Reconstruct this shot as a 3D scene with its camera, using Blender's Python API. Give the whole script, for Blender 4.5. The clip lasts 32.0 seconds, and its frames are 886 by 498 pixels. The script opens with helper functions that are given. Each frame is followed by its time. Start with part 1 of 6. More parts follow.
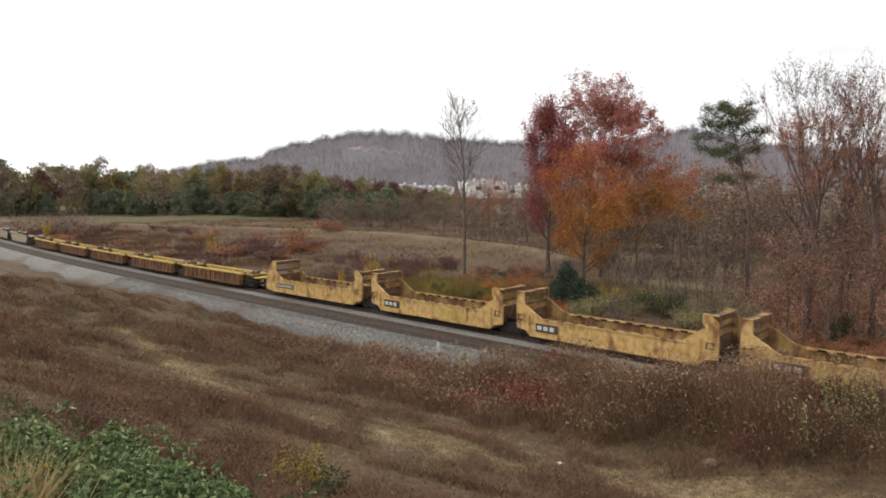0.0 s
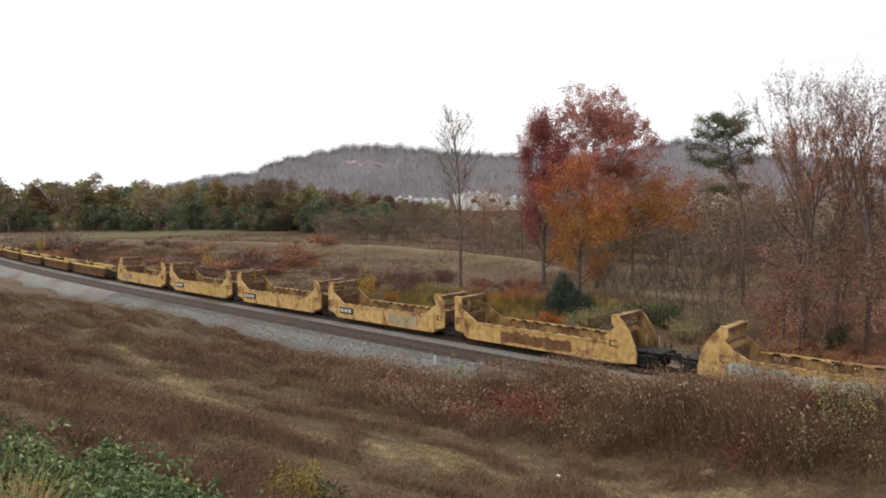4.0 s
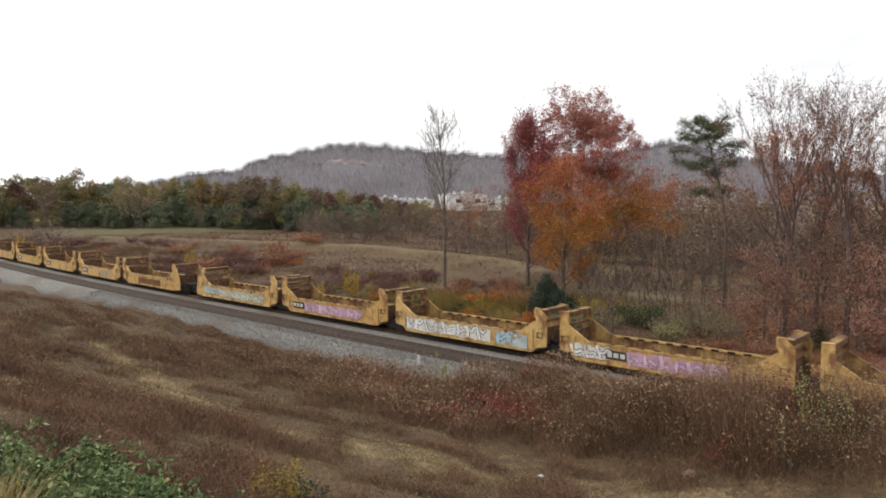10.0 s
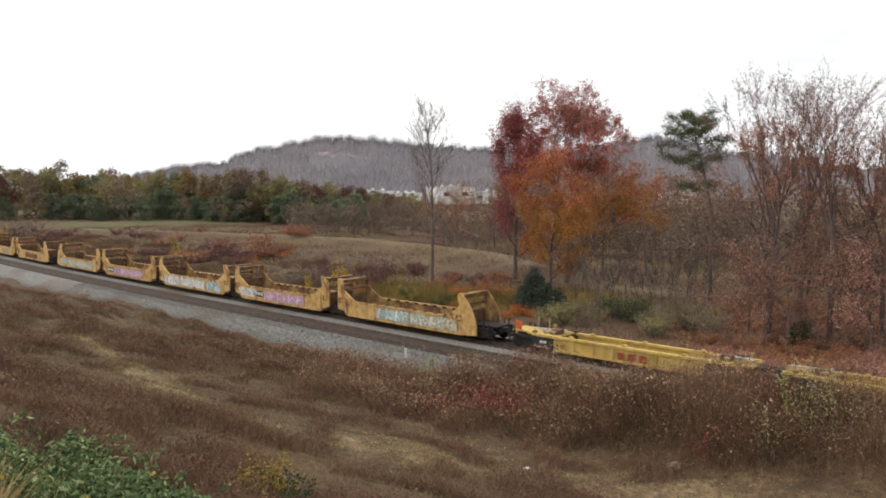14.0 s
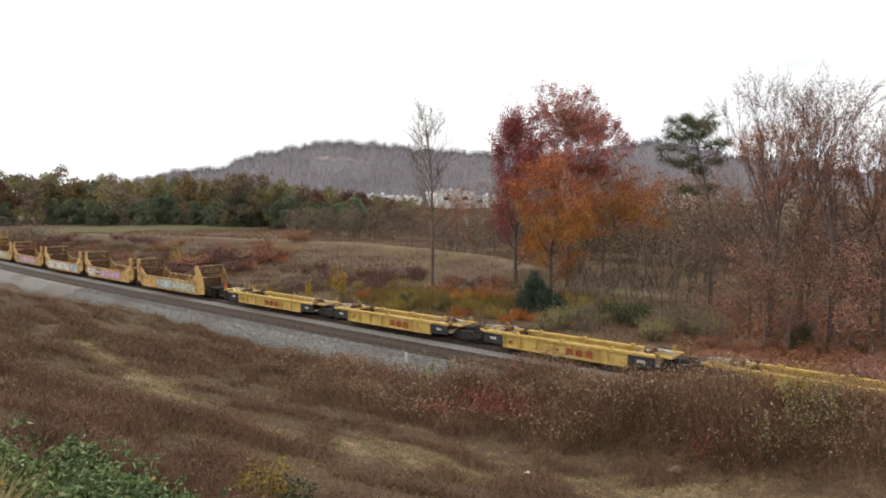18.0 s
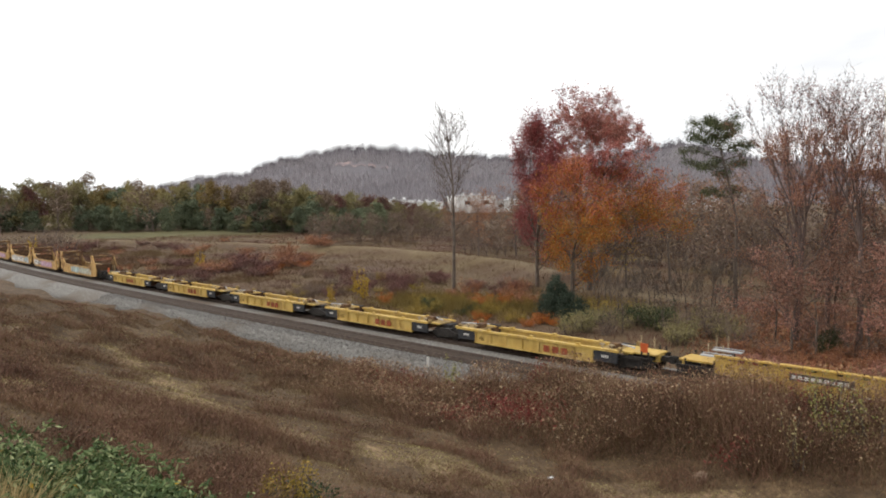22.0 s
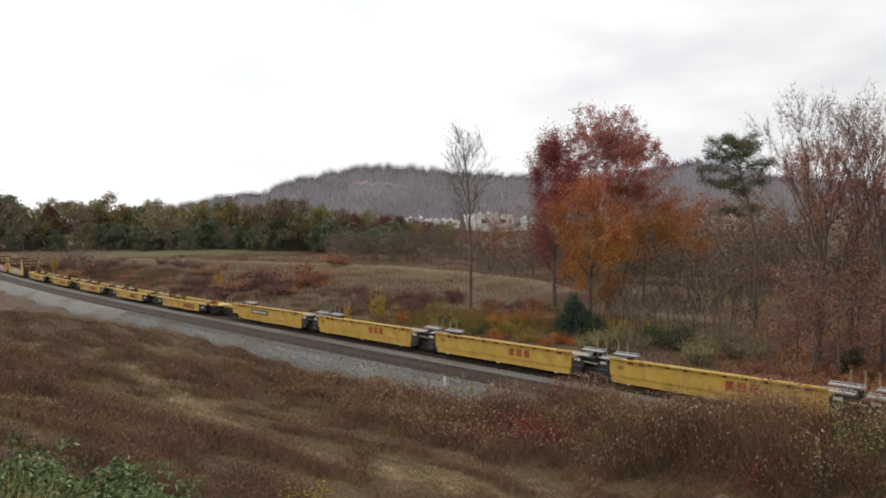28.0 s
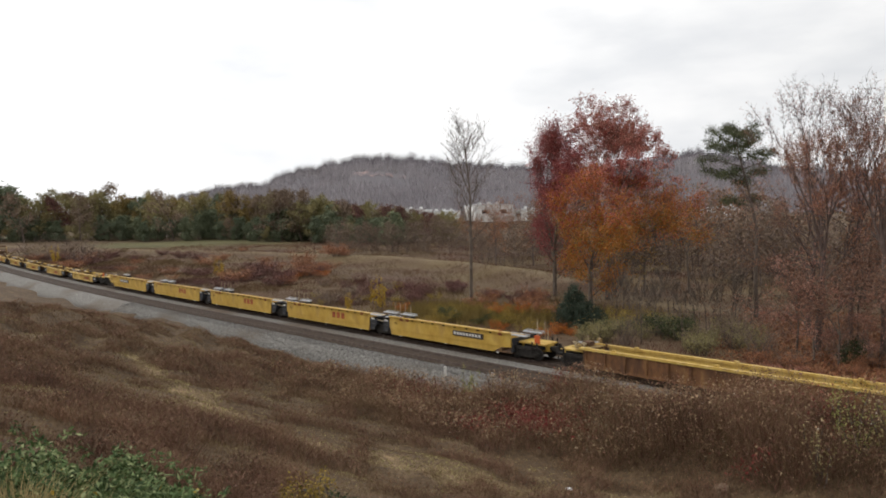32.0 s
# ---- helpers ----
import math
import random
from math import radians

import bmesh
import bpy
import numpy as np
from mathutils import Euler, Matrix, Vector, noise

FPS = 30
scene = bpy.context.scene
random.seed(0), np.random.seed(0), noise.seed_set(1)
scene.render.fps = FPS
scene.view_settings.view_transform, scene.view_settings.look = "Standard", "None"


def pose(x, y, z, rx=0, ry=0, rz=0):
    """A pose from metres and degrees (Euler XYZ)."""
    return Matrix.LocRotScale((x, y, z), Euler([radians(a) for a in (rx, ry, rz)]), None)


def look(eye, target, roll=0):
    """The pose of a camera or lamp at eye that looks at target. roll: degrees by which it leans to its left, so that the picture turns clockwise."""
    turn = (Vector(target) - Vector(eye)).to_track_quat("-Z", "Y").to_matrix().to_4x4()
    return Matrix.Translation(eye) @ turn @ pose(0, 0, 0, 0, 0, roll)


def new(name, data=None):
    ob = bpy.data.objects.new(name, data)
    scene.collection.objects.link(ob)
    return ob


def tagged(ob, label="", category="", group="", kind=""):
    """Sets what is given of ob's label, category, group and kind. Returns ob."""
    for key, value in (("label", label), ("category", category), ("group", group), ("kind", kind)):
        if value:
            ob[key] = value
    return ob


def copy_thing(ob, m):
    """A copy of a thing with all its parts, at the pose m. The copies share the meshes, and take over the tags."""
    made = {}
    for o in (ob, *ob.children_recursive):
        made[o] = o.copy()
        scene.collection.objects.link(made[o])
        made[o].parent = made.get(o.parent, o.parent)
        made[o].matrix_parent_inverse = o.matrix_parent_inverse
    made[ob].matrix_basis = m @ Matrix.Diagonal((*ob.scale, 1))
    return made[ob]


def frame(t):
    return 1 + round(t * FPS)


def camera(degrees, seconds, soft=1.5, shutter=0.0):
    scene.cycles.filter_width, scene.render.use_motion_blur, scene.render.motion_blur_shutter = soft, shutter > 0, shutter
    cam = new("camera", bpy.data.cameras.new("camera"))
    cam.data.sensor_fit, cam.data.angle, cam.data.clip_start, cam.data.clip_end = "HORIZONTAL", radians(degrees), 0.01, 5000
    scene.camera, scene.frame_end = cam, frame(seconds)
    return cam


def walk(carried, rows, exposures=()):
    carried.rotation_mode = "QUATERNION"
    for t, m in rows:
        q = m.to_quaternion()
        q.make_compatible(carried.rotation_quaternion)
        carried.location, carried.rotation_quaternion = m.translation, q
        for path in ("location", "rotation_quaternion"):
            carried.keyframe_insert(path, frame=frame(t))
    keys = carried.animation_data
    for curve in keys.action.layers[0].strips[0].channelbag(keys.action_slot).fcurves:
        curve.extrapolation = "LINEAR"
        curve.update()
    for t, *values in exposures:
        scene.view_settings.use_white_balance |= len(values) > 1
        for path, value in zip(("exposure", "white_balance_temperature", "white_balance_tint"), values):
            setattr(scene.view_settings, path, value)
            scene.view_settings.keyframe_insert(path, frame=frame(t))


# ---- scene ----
EYE = (0.0, 0.0, 10.39)
cam = camera(63.6, 32.0, soft=1.8, shutter=0.3)
walk(cam, [
    (0.0, pose(*EYE, 84.683, 0.559, 43.828)),
    (0.5, pose(*EYE, 84.947, 1.118, 43.856)),
    (1.0, pose(*EYE, 85.104, 1.621, 43.979)),
    (1.5, pose(*EYE, 85.401, 1.467, 43.939)),
    (2.0, pose(*EYE, 85.504, 1.378, 43.729)),
    (2.5, pose(*EYE, 85.504, 1.314, 43.675)),
    (3.0, pose(*EYE, 85.549, 1.306, 43.592)),
    (3.5, pose(*EYE, 85.605, 1.122, 43.526)),
    (5.5, pose(*EYE, 86.027, 1.005, 43.257)),
    (6.0, pose(*EYE, 86.163, 1.053, 43.296)),
    (6.5, pose(*EYE, 86.236, 1.045, 43.297)),
    (7.0, pose(*EYE, 86.254, 0.940, 43.074)),
    (7.5, pose(*EYE, 85.912, 0.844, 42.945)),
    (8.0, pose(*EYE, 85.942, 0.776, 42.889)),
    (8.5, pose(*EYE, 85.802, 0.760, 42.605)),
    (9.0, pose(*EYE, 85.784, 0.628, 42.525)),
    (9.5, pose(*EYE, 85.800, 0.583, 42.391)),
    (10.0, pose(*EYE, 85.681, 0.481, 42.250)),
    (10.5, pose(*EYE, 85.623, 0.449, 42.006)),
    (11.0, pose(*EYE, 85.259, 0.334, 41.385)),
    (11.5, pose(*EYE, 85.075, 0.148, 41.145)),
    (12.0, pose(*EYE, 85.000, 0.082, 40.946)),
    (12.2, pose(*EYE, 84.910, 0.303, 40.786)),
    (12.5, pose(*EYE, 84.936, 0.211, 40.803)),
    (12.9, pose(*EYE, 85.608, 0.397, 40.632)),
    (13.0, pose(*EYE, 84.891, 0.289, 40.742)),
    (13.5, pose(*EYE, 84.910, 0.404, 41.144)),
    (13.6, pose(*EYE, 85.678, 0.460, 41.102)),
    (14.0, pose(*EYE, 85.131, 0.282, 41.265)),
    (14.5, pose(*EYE, 85.249, 0.319, 41.209)),
    (16.5, pose(*EYE, 85.395, 0.312, 41.382)),
    (17.0, pose(*EYE, 85.463, 0.488, 41.357)),
    (17.5, pose(*EYE, 85.462, 0.474, 41.297)),
    (18.0, pose(*EYE, 85.467, 0.403, 41.261)),
    (18.5, pose(*EYE, 85.629, 0.375, 41.238)),
    (19.0, pose(*EYE, 85.730, 0.511, 41.195)),
    (19.5, pose(*EYE, 85.777, 0.500, 41.299)),
    (20.0, pose(*EYE, 85.811, 0.579, 41.690)),
    (20.5, pose(*EYE, 85.798, 1.067, 41.235)),
    (21.0, pose(*EYE, 85.578, 0.783, 41.414)),
    (21.5, pose(*EYE, 85.448, 0.624, 42.760)),
    (22.0, pose(*EYE, 85.834, 0.831, 42.952)),
    (22.5, pose(*EYE, 87.237, 0.678, 41.452)),
    (23.0, pose(*EYE, 87.813, 0.578, 42.004)),
    (23.5, pose(*EYE, 87.480, 0.127, 43.571)),
    (24.0, pose(*EYE, 87.550, 0.560, 43.982)),
    (24.5, pose(*EYE, 87.725, 0.691, 43.673)),
    (25.0, pose(*EYE, 87.647, 0.943, 43.712)),
    (25.5, pose(*EYE, 87.121, 1.172, 43.762)),
    (27.5, pose(*EYE, 87.237, 0.762, 44.136)),
    (28.0, pose(*EYE, 87.359, 0.871, 44.290)),
    (28.5, pose(*EYE, 87.384, 1.001, 44.087)),
    (29.0, pose(*EYE, 87.206, 1.209, 43.929)),
    (29.5, pose(*EYE, 87.139, 1.234, 43.889)),
    (30.0, pose(*EYE, 87.135, 1.105, 43.964)),
    (30.5, pose(*EYE, 87.126, 1.145, 44.018)),
    (31.0, pose(*EYE, 87.138, 1.327, 44.093)),
    (31.5, pose(*EYE, 87.090, 1.257, 44.142)),
    (32.0, pose(*EYE, 86.596, 0.955, 44.325)),
], [(0.0, 0.27), (21.0, 0.27), (22.4, 0.24), (23.0, 0.20), (24.0, 0.03), (32.0, -0.04)])

# ---- light: bright overcast afternoon, the sun veiled behind cloud ----
AXIS = 130.77                     # heading of the view, degrees from +x
SUN_EL, SUN_AZ = radians(34), radians(205)


def make_world():
    w = bpy.data.worlds.new("overcast_sky")
    w.use_nodes = True
    n, l = w.node_tree.nodes, w.node_tree.links
    n.clear()
    out, bg = n.new("ShaderNodeOutputWorld"), n.new("ShaderNodeBackground")
    sky = n.new("ShaderNodeTexSky")
    sky.sky_type, sky.sun_disc = "NISHITA", False
    sky.sun_elevation, sky.sun_rotation = SUN_EL, radians(90) - SUN_AZ
    dim = n.new("ShaderNodeVectorMath")
    dim.operation = "SCALE"
    dim.inputs["Scale"].default_value = 0.12
    l.new(sky.outputs[0], dim.inputs[0])
    tc, mp = n.new("ShaderNodeTexCoord"), n.new("ShaderNodeMapping")
    mp.inputs["Scale"].default_value = (1.0, 1.0, 3.2)
    l.new(tc.outputs["Generated"], mp.inputs[0])
    big, fine = n.new("ShaderNodeTexNoise"), n.new("ShaderNodeTexNoise")
    for tex, s, d in ((big, 1.7, 3), (fine, 5.0, 6)):
        tex.inputs["Scale"].default_value, tex.inputs["Detail"].default_value = s, d
        l.new(mp.outputs[0], tex.inputs["Vector"])
    cloud = n.new("ShaderNodeValToRGB")
    cloud.color_ramp.elements[0].position, cloud.color_ramp.elements[0].color = 0.3, (0.86, 0.875, 0.90, 1)
    cloud.color_ramp.elements[1].position, cloud.color_ramp.elements[1].color = 0.66, (1.10, 1.095, 1.09, 1)
    l.new(fine.outputs[0], cloud.inputs[0])
    cover = n.new("ShaderNodeMapRange")
    cover.inputs[1].default_value, cover.inputs[2].default_value = 0.30, 0.48
    cover.inputs[3].default_value, cover.inputs[4].default_value = 0.82, 1.0
    l.new(big.outputs[0], cover.inputs[0])
    dot, glow, veil = n.new("ShaderNodeVectorMath"), n.new("ShaderNodeMapRange"), n.new("ShaderNodeVectorMath")
    dot.operation, veil.operation = "DOT_PRODUCT", "SCALE"
    l.new(tc.outputs["Generated"], dot.inputs[0])
    dot.inputs[1].default_value = (math.cos(SUN_AZ) * math.cos(SUN_EL), math.sin(SUN_AZ) * math.cos(SUN_EL), math.sin(SUN_EL))
    glow.inputs[1].default_value, glow.inputs[2].default_value = -0.3, 0.8
    glow.inputs[3].default_value, glow.inputs[4].default_value = 0.84, 1.22
    l.new(dot.outputs["Value"], glow.inputs[0])
    l.new(cloud.outputs[0], veil.inputs[0])
    l.new(glow.outputs[0], veil.inputs["Scale"])
    mix = n.new("ShaderNodeMix")
    mix.data_type = "RGBA"
    l.new(cover.outputs[0], mix.inputs[0])
    l.new(dim.outputs[0], mix.inputs[6])
    l.new(veil.outputs[0], mix.inputs[7])
    l.new(mix.outputs[2], bg.inputs[0])
    bg.inputs[1].default_value = 1.0
    l.new(bg.outputs[0], out.inputs[0])
    scene.world = w


make_world()
sun = new("sun", bpy.data.lights.new("sun", "SUN"))
sun.data.energy, sun.data.angle, sun.data.color = 0.9, radians(14), (1.0, 0.95, 0.88)
sun.matrix_world = look((0, 0, 60), (-math.cos(SUN_AZ) * math.cos(SUN_EL), -math.sin(SUN_AZ) * math.cos(SUN_EL), 60 - math.sin(SUN_EL)))


# ---- materials ----
def material(name, stops, scale=3.0, rough=0.85, bump=0.0, bump_scale=30.0, metal=0.0, island=0.0, coarse=None, objrand=0.0, stretch=None, coords="Object", spec=0.3):
    """Noise-coloured surface: stops are (position, rgb); island mixes in a random value per loose piece, objrand one per object; coarse=(rgb, scale, low, high) lays stains over it."""
    m = bpy.data.materials.new(name)
    m.use_nodes = True
    n, l = m.node_tree.nodes, m.node_tree.links
    b = n["Principled BSDF"]
    b.inputs["Roughness"].default_value, b.inputs["Metallic"].default_value = rough, metal
    b.inputs["Specular IOR Level"].default_value = spec
    tc = n.new("ShaderNodeTexCoord")
    vec = tc.outputs[coords]
    if stretch:
        mp = n.new("ShaderNodeMapping")
        mp.inputs["Scale"].default_value = stretch
        l.new(vec, mp.inputs[0])
        vec = mp.outputs[0]
    tex = n.new("ShaderNodeTexNoise")
    tex.inputs["Scale"].default_value, tex.inputs["Detail"].default_value, tex.inputs["Roughness"].default_value = scale, 6, 0.65
    l.new(vec, tex.inputs["Vector"])
    value = tex.outputs[0]
    spread = n.new("ShaderNodeMapRange")
    spread.inputs[1].default_value, spread.inputs[2].default_value = 0.28, 0.72
    l.new(value, spread.inputs[0])
    value = spread.outputs[0]
    for amount, node, socket in ((island, "ShaderNodeNewGeometry", "Random Per Island"), (objrand, "ShaderNodeObjectInfo", "Random")):
        if amount:
            info, mx = n.new(node), n.new("ShaderNodeMix")
            mx.inputs[0].default_value = amount
            l.new(value, mx.inputs[2])
            l.new(info.outputs[socket], mx.inputs[3])
            value = mx.outputs[0]
    ramp = n.new("ShaderNodeValToRGB")
    while len(ramp.color_ramp.elements) < len(stops):
        ramp.color_ramp.elements.new(0.5)
    for e, (p, c) in zip(ramp.color_ramp.elements, stops):
        e.position, e.color = p, (*c, 1)
    l.new(value, ramp.inputs[0])
    colour = ramp.outputs[0]
    if coarse:
        rgb, s, low, high = coarse
        t2, mr, mx = n.new("ShaderNodeTexNoise"), n.new("ShaderNodeMapRange"), n.new("ShaderNodeMix")
        t2.inputs["Scale"].default_value, t2.inputs["Detail"].default_value = s, 5
        l.new(vec, t2.inputs["Vector"])
        mr.inputs[1].default_value, mr.inputs[2].default_value = low, high
        l.new(t2.outputs[0], mr.inputs[0])
        mx.data_type = "RGBA"
        l.new(mr.outputs[0], mx.inputs[0])
        l.new(colour, mx.inputs[6])
        mx.inputs[7].default_value = (*rgb, 1)
        colour = mx.outputs[2]
    l.new(colour, b.inputs["Base Color"])
    if bump:
        t3, bp = n.new("ShaderNodeTexNoise"), n.new("ShaderNodeBump")
        t3.inputs["Scale"].default_value, t3.inputs["Detail"].default_value = bump_scale, 4
        l.new(tc.outputs[coords], t3.inputs["Vector"])
        bp.inputs["Strength"].default_value, bp.inputs["Distance"].default_value = bump, 0.02
        l.new(t3.outputs[0], bp.inputs["Height"])
        l.new(bp.outputs[0], b.inputs["Normal"])
    return m


def ramp3(a, b, c):
    return [(0.1, a), (0.5, b), (0.9, c)]


def plain(name, rgb, rough=0.7, metal=0.0, vary=0.15):
    lo, hi = [c * (1 - vary) for c in rgb], [min(1, c * (1 + vary)) for c in rgb]
    return material(name, [(0.2, lo), (0.8, hi)], 4.0, rough, 0.1, 40, metal)


M = {}
# wagons
RUST = (0.13, 0.055, 0.025)
M["yellow_old"] = material("worn_yellow_paint", ramp3((0.37, 0.20, 0.065), (0.58, 0.365, 0.13), (0.71, 0.52, 0.25)), 2.8, 0.62, 0.15, 25, coarse=((0.25, 0.115, 0.05), 1.8, 0.52, 0.68), stretch=(1, 1, 0.6), objrand=0.2)
# Worn yellow darkened: grime and the well's inner shade both put into the colour.
M["yellow_inner"] = material("grimy_shaded_inner_paint", ramp3((0.13, 0.07, 0.03), (0.30, 0.18, 0.065), (0.44, 0.29, 0.11)), 2.4, 0.7, 0.15, 25, coarse=((0.12, 0.055, 0.028), 1.3, 0.46, 0.62), stretch=(1, 1, 0.5))
M["yellow_mid"] = material("faded_yellow_paint", ramp3((0.42, 0.27, 0.07), (0.54, 0.365, 0.10), (0.62, 0.45, 0.16)), 1.6, 0.6, 0.1, 25, coarse=((0.24, 0.14, 0.06), 1.1, 0.52, 0.80), stretch=(1, 1, 0.4))
M["yellow_new"] = material("bright_yellow_paint", ramp3((0.45, 0.275, 0.05), (0.54, 0.345, 0.07), (0.60, 0.40, 0.10)), 1.3, 0.5, 0.08, 25, coarse=((0.36, 0.215, 0.065), 1.2, 0.52, 0.85), stretch=(1, 1, 0.6))
M["yellow_rim"] = material("yellow_top_chord_paint", ramp3((0.44, 0.28, 0.06), (0.58, 0.39, 0.10), (0.64, 0.46, 0.17)), 2.0, 0.55, 0.1, 25, coarse=((0.30, 0.19, 0.08), 1.3, 0.55, 0.8))
M["rust_side"] = material("rust_stained_side", ramp3((0.10, 0.046, 0.024), (0.18, 0.085, 0.036), (0.29, 0.155, 0.06)), 2.2, 0.75, 0.2, 25, coarse=((0.085, 0.042, 0.025), 1.0, 0.48, 0.70), stretch=(1, 1, 0.4))
M["beige_side"] = material("dirty_beige_paint", ramp3((0.30, 0.24, 0.15), (0.42, 0.34, 0.22), (0.48, 0.40, 0.27)), 1.6, 0.7, 0.1, 25, coarse=(RUST, 1.0, 0.55, 0.8))
M["inside"] = material("rusty_well_interior", ramp3((0.06, 0.035, 0.022), (0.12, 0.065, 0.035), (0.22, 0.13, 0.06)), 2.5, 0.85, 0.2, 20)
M["truck"] = material("grimy_black_truck_steel", ramp3((0.018, 0.016, 0.015), (0.032, 0.028, 0.025), (0.06, 0.05, 0.042)), 6.0, 0.75, 0.2, 30, metal=0.2)
M["black"] = material("black_end_panel", ramp3((0.022, 0.022, 0.025), (0.035, 0.035, 0.04), (0.06, 0.06, 0.062)), 3.0, 0.6)
M["deck"] = material("dirty_yellow_deck", ramp3((0.12, 0.075, 0.035), (0.27, 0.18, 0.07), (0.42, 0.30, 0.12)), 3.5, 0.8, 0.2, 25)
M["grating"] = material("galvanised_walkway", ramp3((0.30, 0.30, 0.305), (0.44, 0.44, 0.445), (0.56, 0.56, 0.56)), 5.0, 0.6, 0.2, 60, metal=0.3)
M["ladder"] = plain("dull_grey_rungs", (0.14, 0.13, 0.12), 0.7)
# Openings in the chords are not cut; their shade is this near-black colour.
M["slot"] = plain("slot_shade_paint", (0.02, 0.015, 0.01), 0.9)
M["logo_dark"] = plain("dark_logo_plate", (0.07, 0.055, 0.045), 0.7)
M["logo_white"] = plain("white_marking_paint", (0.62, 0.60, 0.55), 0.7)
M["logo_red"] = plain("red_brown_marking_paint", (0.30, 0.075, 0.03), 0.65, vary=0.45)
M["lug_red"] = plain("red_brown_lug_paint", (0.22, 0.06, 0.03), 0.7)
M["digit"] = plain("dark_marking_paint", (0.16, 0.09, 0.02), 0.7)
M["red_part"] = plain("orange_red_placard", (0.55, 0.11, 0.03), 0.6)


def sprayed(name, ground, strokes, outline):
    """Three paints of one sprayed piece: its ground, its strokes and their outline."""
    def coat(word, rgb):
        return material(name + word, ramp3([c * 0.72 for c in rgb], rgb, [min(0.85, c * 1.18 + 0.02) for c in rgb]), 1.1, 0.6, coarse=((0.40, 0.24, 0.09), 1.6, 0.58, 0.70))
    return coat("_spray_ground", ground), coat("_spray_strokes", strokes), coat("_spray_outline", outline)


G = [sprayed("pale_blue", (0.40, 0.46, 0.42), (0.52, 0.62, 0.60), (0.17, 0.26, 0.29)),
     sprayed("violet", (0.50, 0.30, 0.36), (0.60, 0.44, 0.54), (0.33, 0.16, 0.32)),
     sprayed("white", (0.66, 0.64, 0.58), (0.78, 0.78, 0.75), (0.09, 0.085, 0.09)),
     sprayed("sky_blue", (0.44, 0.50, 0.50), (0.40, 0.58, 0.66), (0.10, 0.14, 0.20)),
     sprayed("grey_green", (0.44, 0.44, 0.34), (0.58, 0.58, 0.48), (0.22, 0.24, 0.20))]
# line
M["ballast"] = material("grey_limestone_ballast", ramp3((0.09, 0.085, 0.076), (0.19, 0.178, 0.16), (0.32, 0.305, 0.28)), 6.0, 0.95, 0.9, 14, coarse=((0.13, 0.10, 0.075), 0.12, 0.5, 0.7))
M["ballast_dark"] = material("oil_darkened_ballast", ramp3((0.026, 0.017, 0.011), (0.05, 0.033, 0.022), (0.085, 0.058, 0.04)), 8.0, 0.95, 0.8, 14)
M["stone"] = material("crushed_limestone", ramp3((0.10, 0.095, 0.088), (0.20, 0.19, 0.178), (0.36, 0.35, 0.33)), 3.0, 0.95, island=0.75)
M["rail"] = material("brown_rail_steel", ramp3((0.035, 0.022, 0.016), (0.06, 0.04, 0.03), (0.10, 0.075, 0.06)), 3.0, 0.75, metal=0.1)
M["tie"] = material("creosoted_timber", ramp3((0.03, 0.022, 0.017), (0.055, 0.04, 0.03), (0.09, 0.07, 0.055)), 4.0, 0.9, 0.3, 20, island=0.6)
# plants
M["bark"] = material("grey_brown_bark", ramp3((0.068, 0.051, 0.041), (0.128, 0.099, 0.078), (0.210, 0.173, 0.143)), 5.0, 0.95, 0.5, 12, stretch=(1, 1, 0.25))
M["bark_rose"] = material("pinkish_grey_bark", ramp3((0.074, 0.050, 0.042), (0.120, 0.085, 0.072), (0.178, 0.132, 0.113)), 5.0, 0.95, 0.4, 12, stretch=(1, 1, 0.25))
M["bark_far"] = material("grey_winter_twigs", ramp3((0.098, 0.072, 0.062), (0.140, 0.105, 0.090), (0.195, 0.152, 0.130)), 1.0, 0.95, objrand=0.4)


def leaves(name, *cols, island=0.75, objrand=0.0, scale=0.5):
    k = len(cols)
    return material(name, [(0.12 + 0.76 * i / max(1, k - 1), c) for i, c in enumerate(cols)], scale, 0.75, island=island, objrand=objrand, spec=0.15)


M["leaf_maroon"] = leaves("maroon_leaves", (0.15, 0.036, 0.040), (0.24, 0.058, 0.060), (0.33, 0.088, 0.084), (0.40, 0.14, 0.12))
M["leaf_red"] = leaves("red_leaves", (0.28, 0.066, 0.056), (0.42, 0.105, 0.086), (0.52, 0.175, 0.14), (0.58, 0.29, 0.235))
M["leaf_orange"] = leaves("orange_leaves", (0.31, 0.070, 0.017), (0.46, 0.120, 0.024), (0.50, 0.175, 0.034), (0.40, 0.205, 0.045))
M["leaf_rust"] = leaves("dull_russet_leaves", (0.19, 0.080, 0.046), (0.29, 0.118, 0.062), (0.37, 0.160, 0.080), (0.39, 0.22, 0.115))
M["leaf_pinkish"] = leaves("faded_reddish_leaves", (0.27, 0.115, 0.090), (0.37, 0.175, 0.13), (0.47, 0.255, 0.195))
M["leaf_tan"] = leaves("faded_tan_leaves", (0.150, 0.078, 0.054), (0.225, 0.118, 0.080), (0.31, 0.178, 0.120), island=0.6)
M["leaf_lime"] = leaves("pale_green_leaves", (0.16, 0.18, 0.05), (0.28, 0.28, 0.09), (0.38, 0.34, 0.12))
M["leaf_straw"] = leaves("faded_yellow_leaves", (0.24, 0.19, 0.08), (0.34, 0.28, 0.12), (0.46, 0.40, 0.20))
M["straw_pale"] = leaves("bleached_tuft_grass", (0.36, 0.25, 0.11), (0.50, 0.37, 0.18), (0.62, 0.49, 0.27), island=0.6)
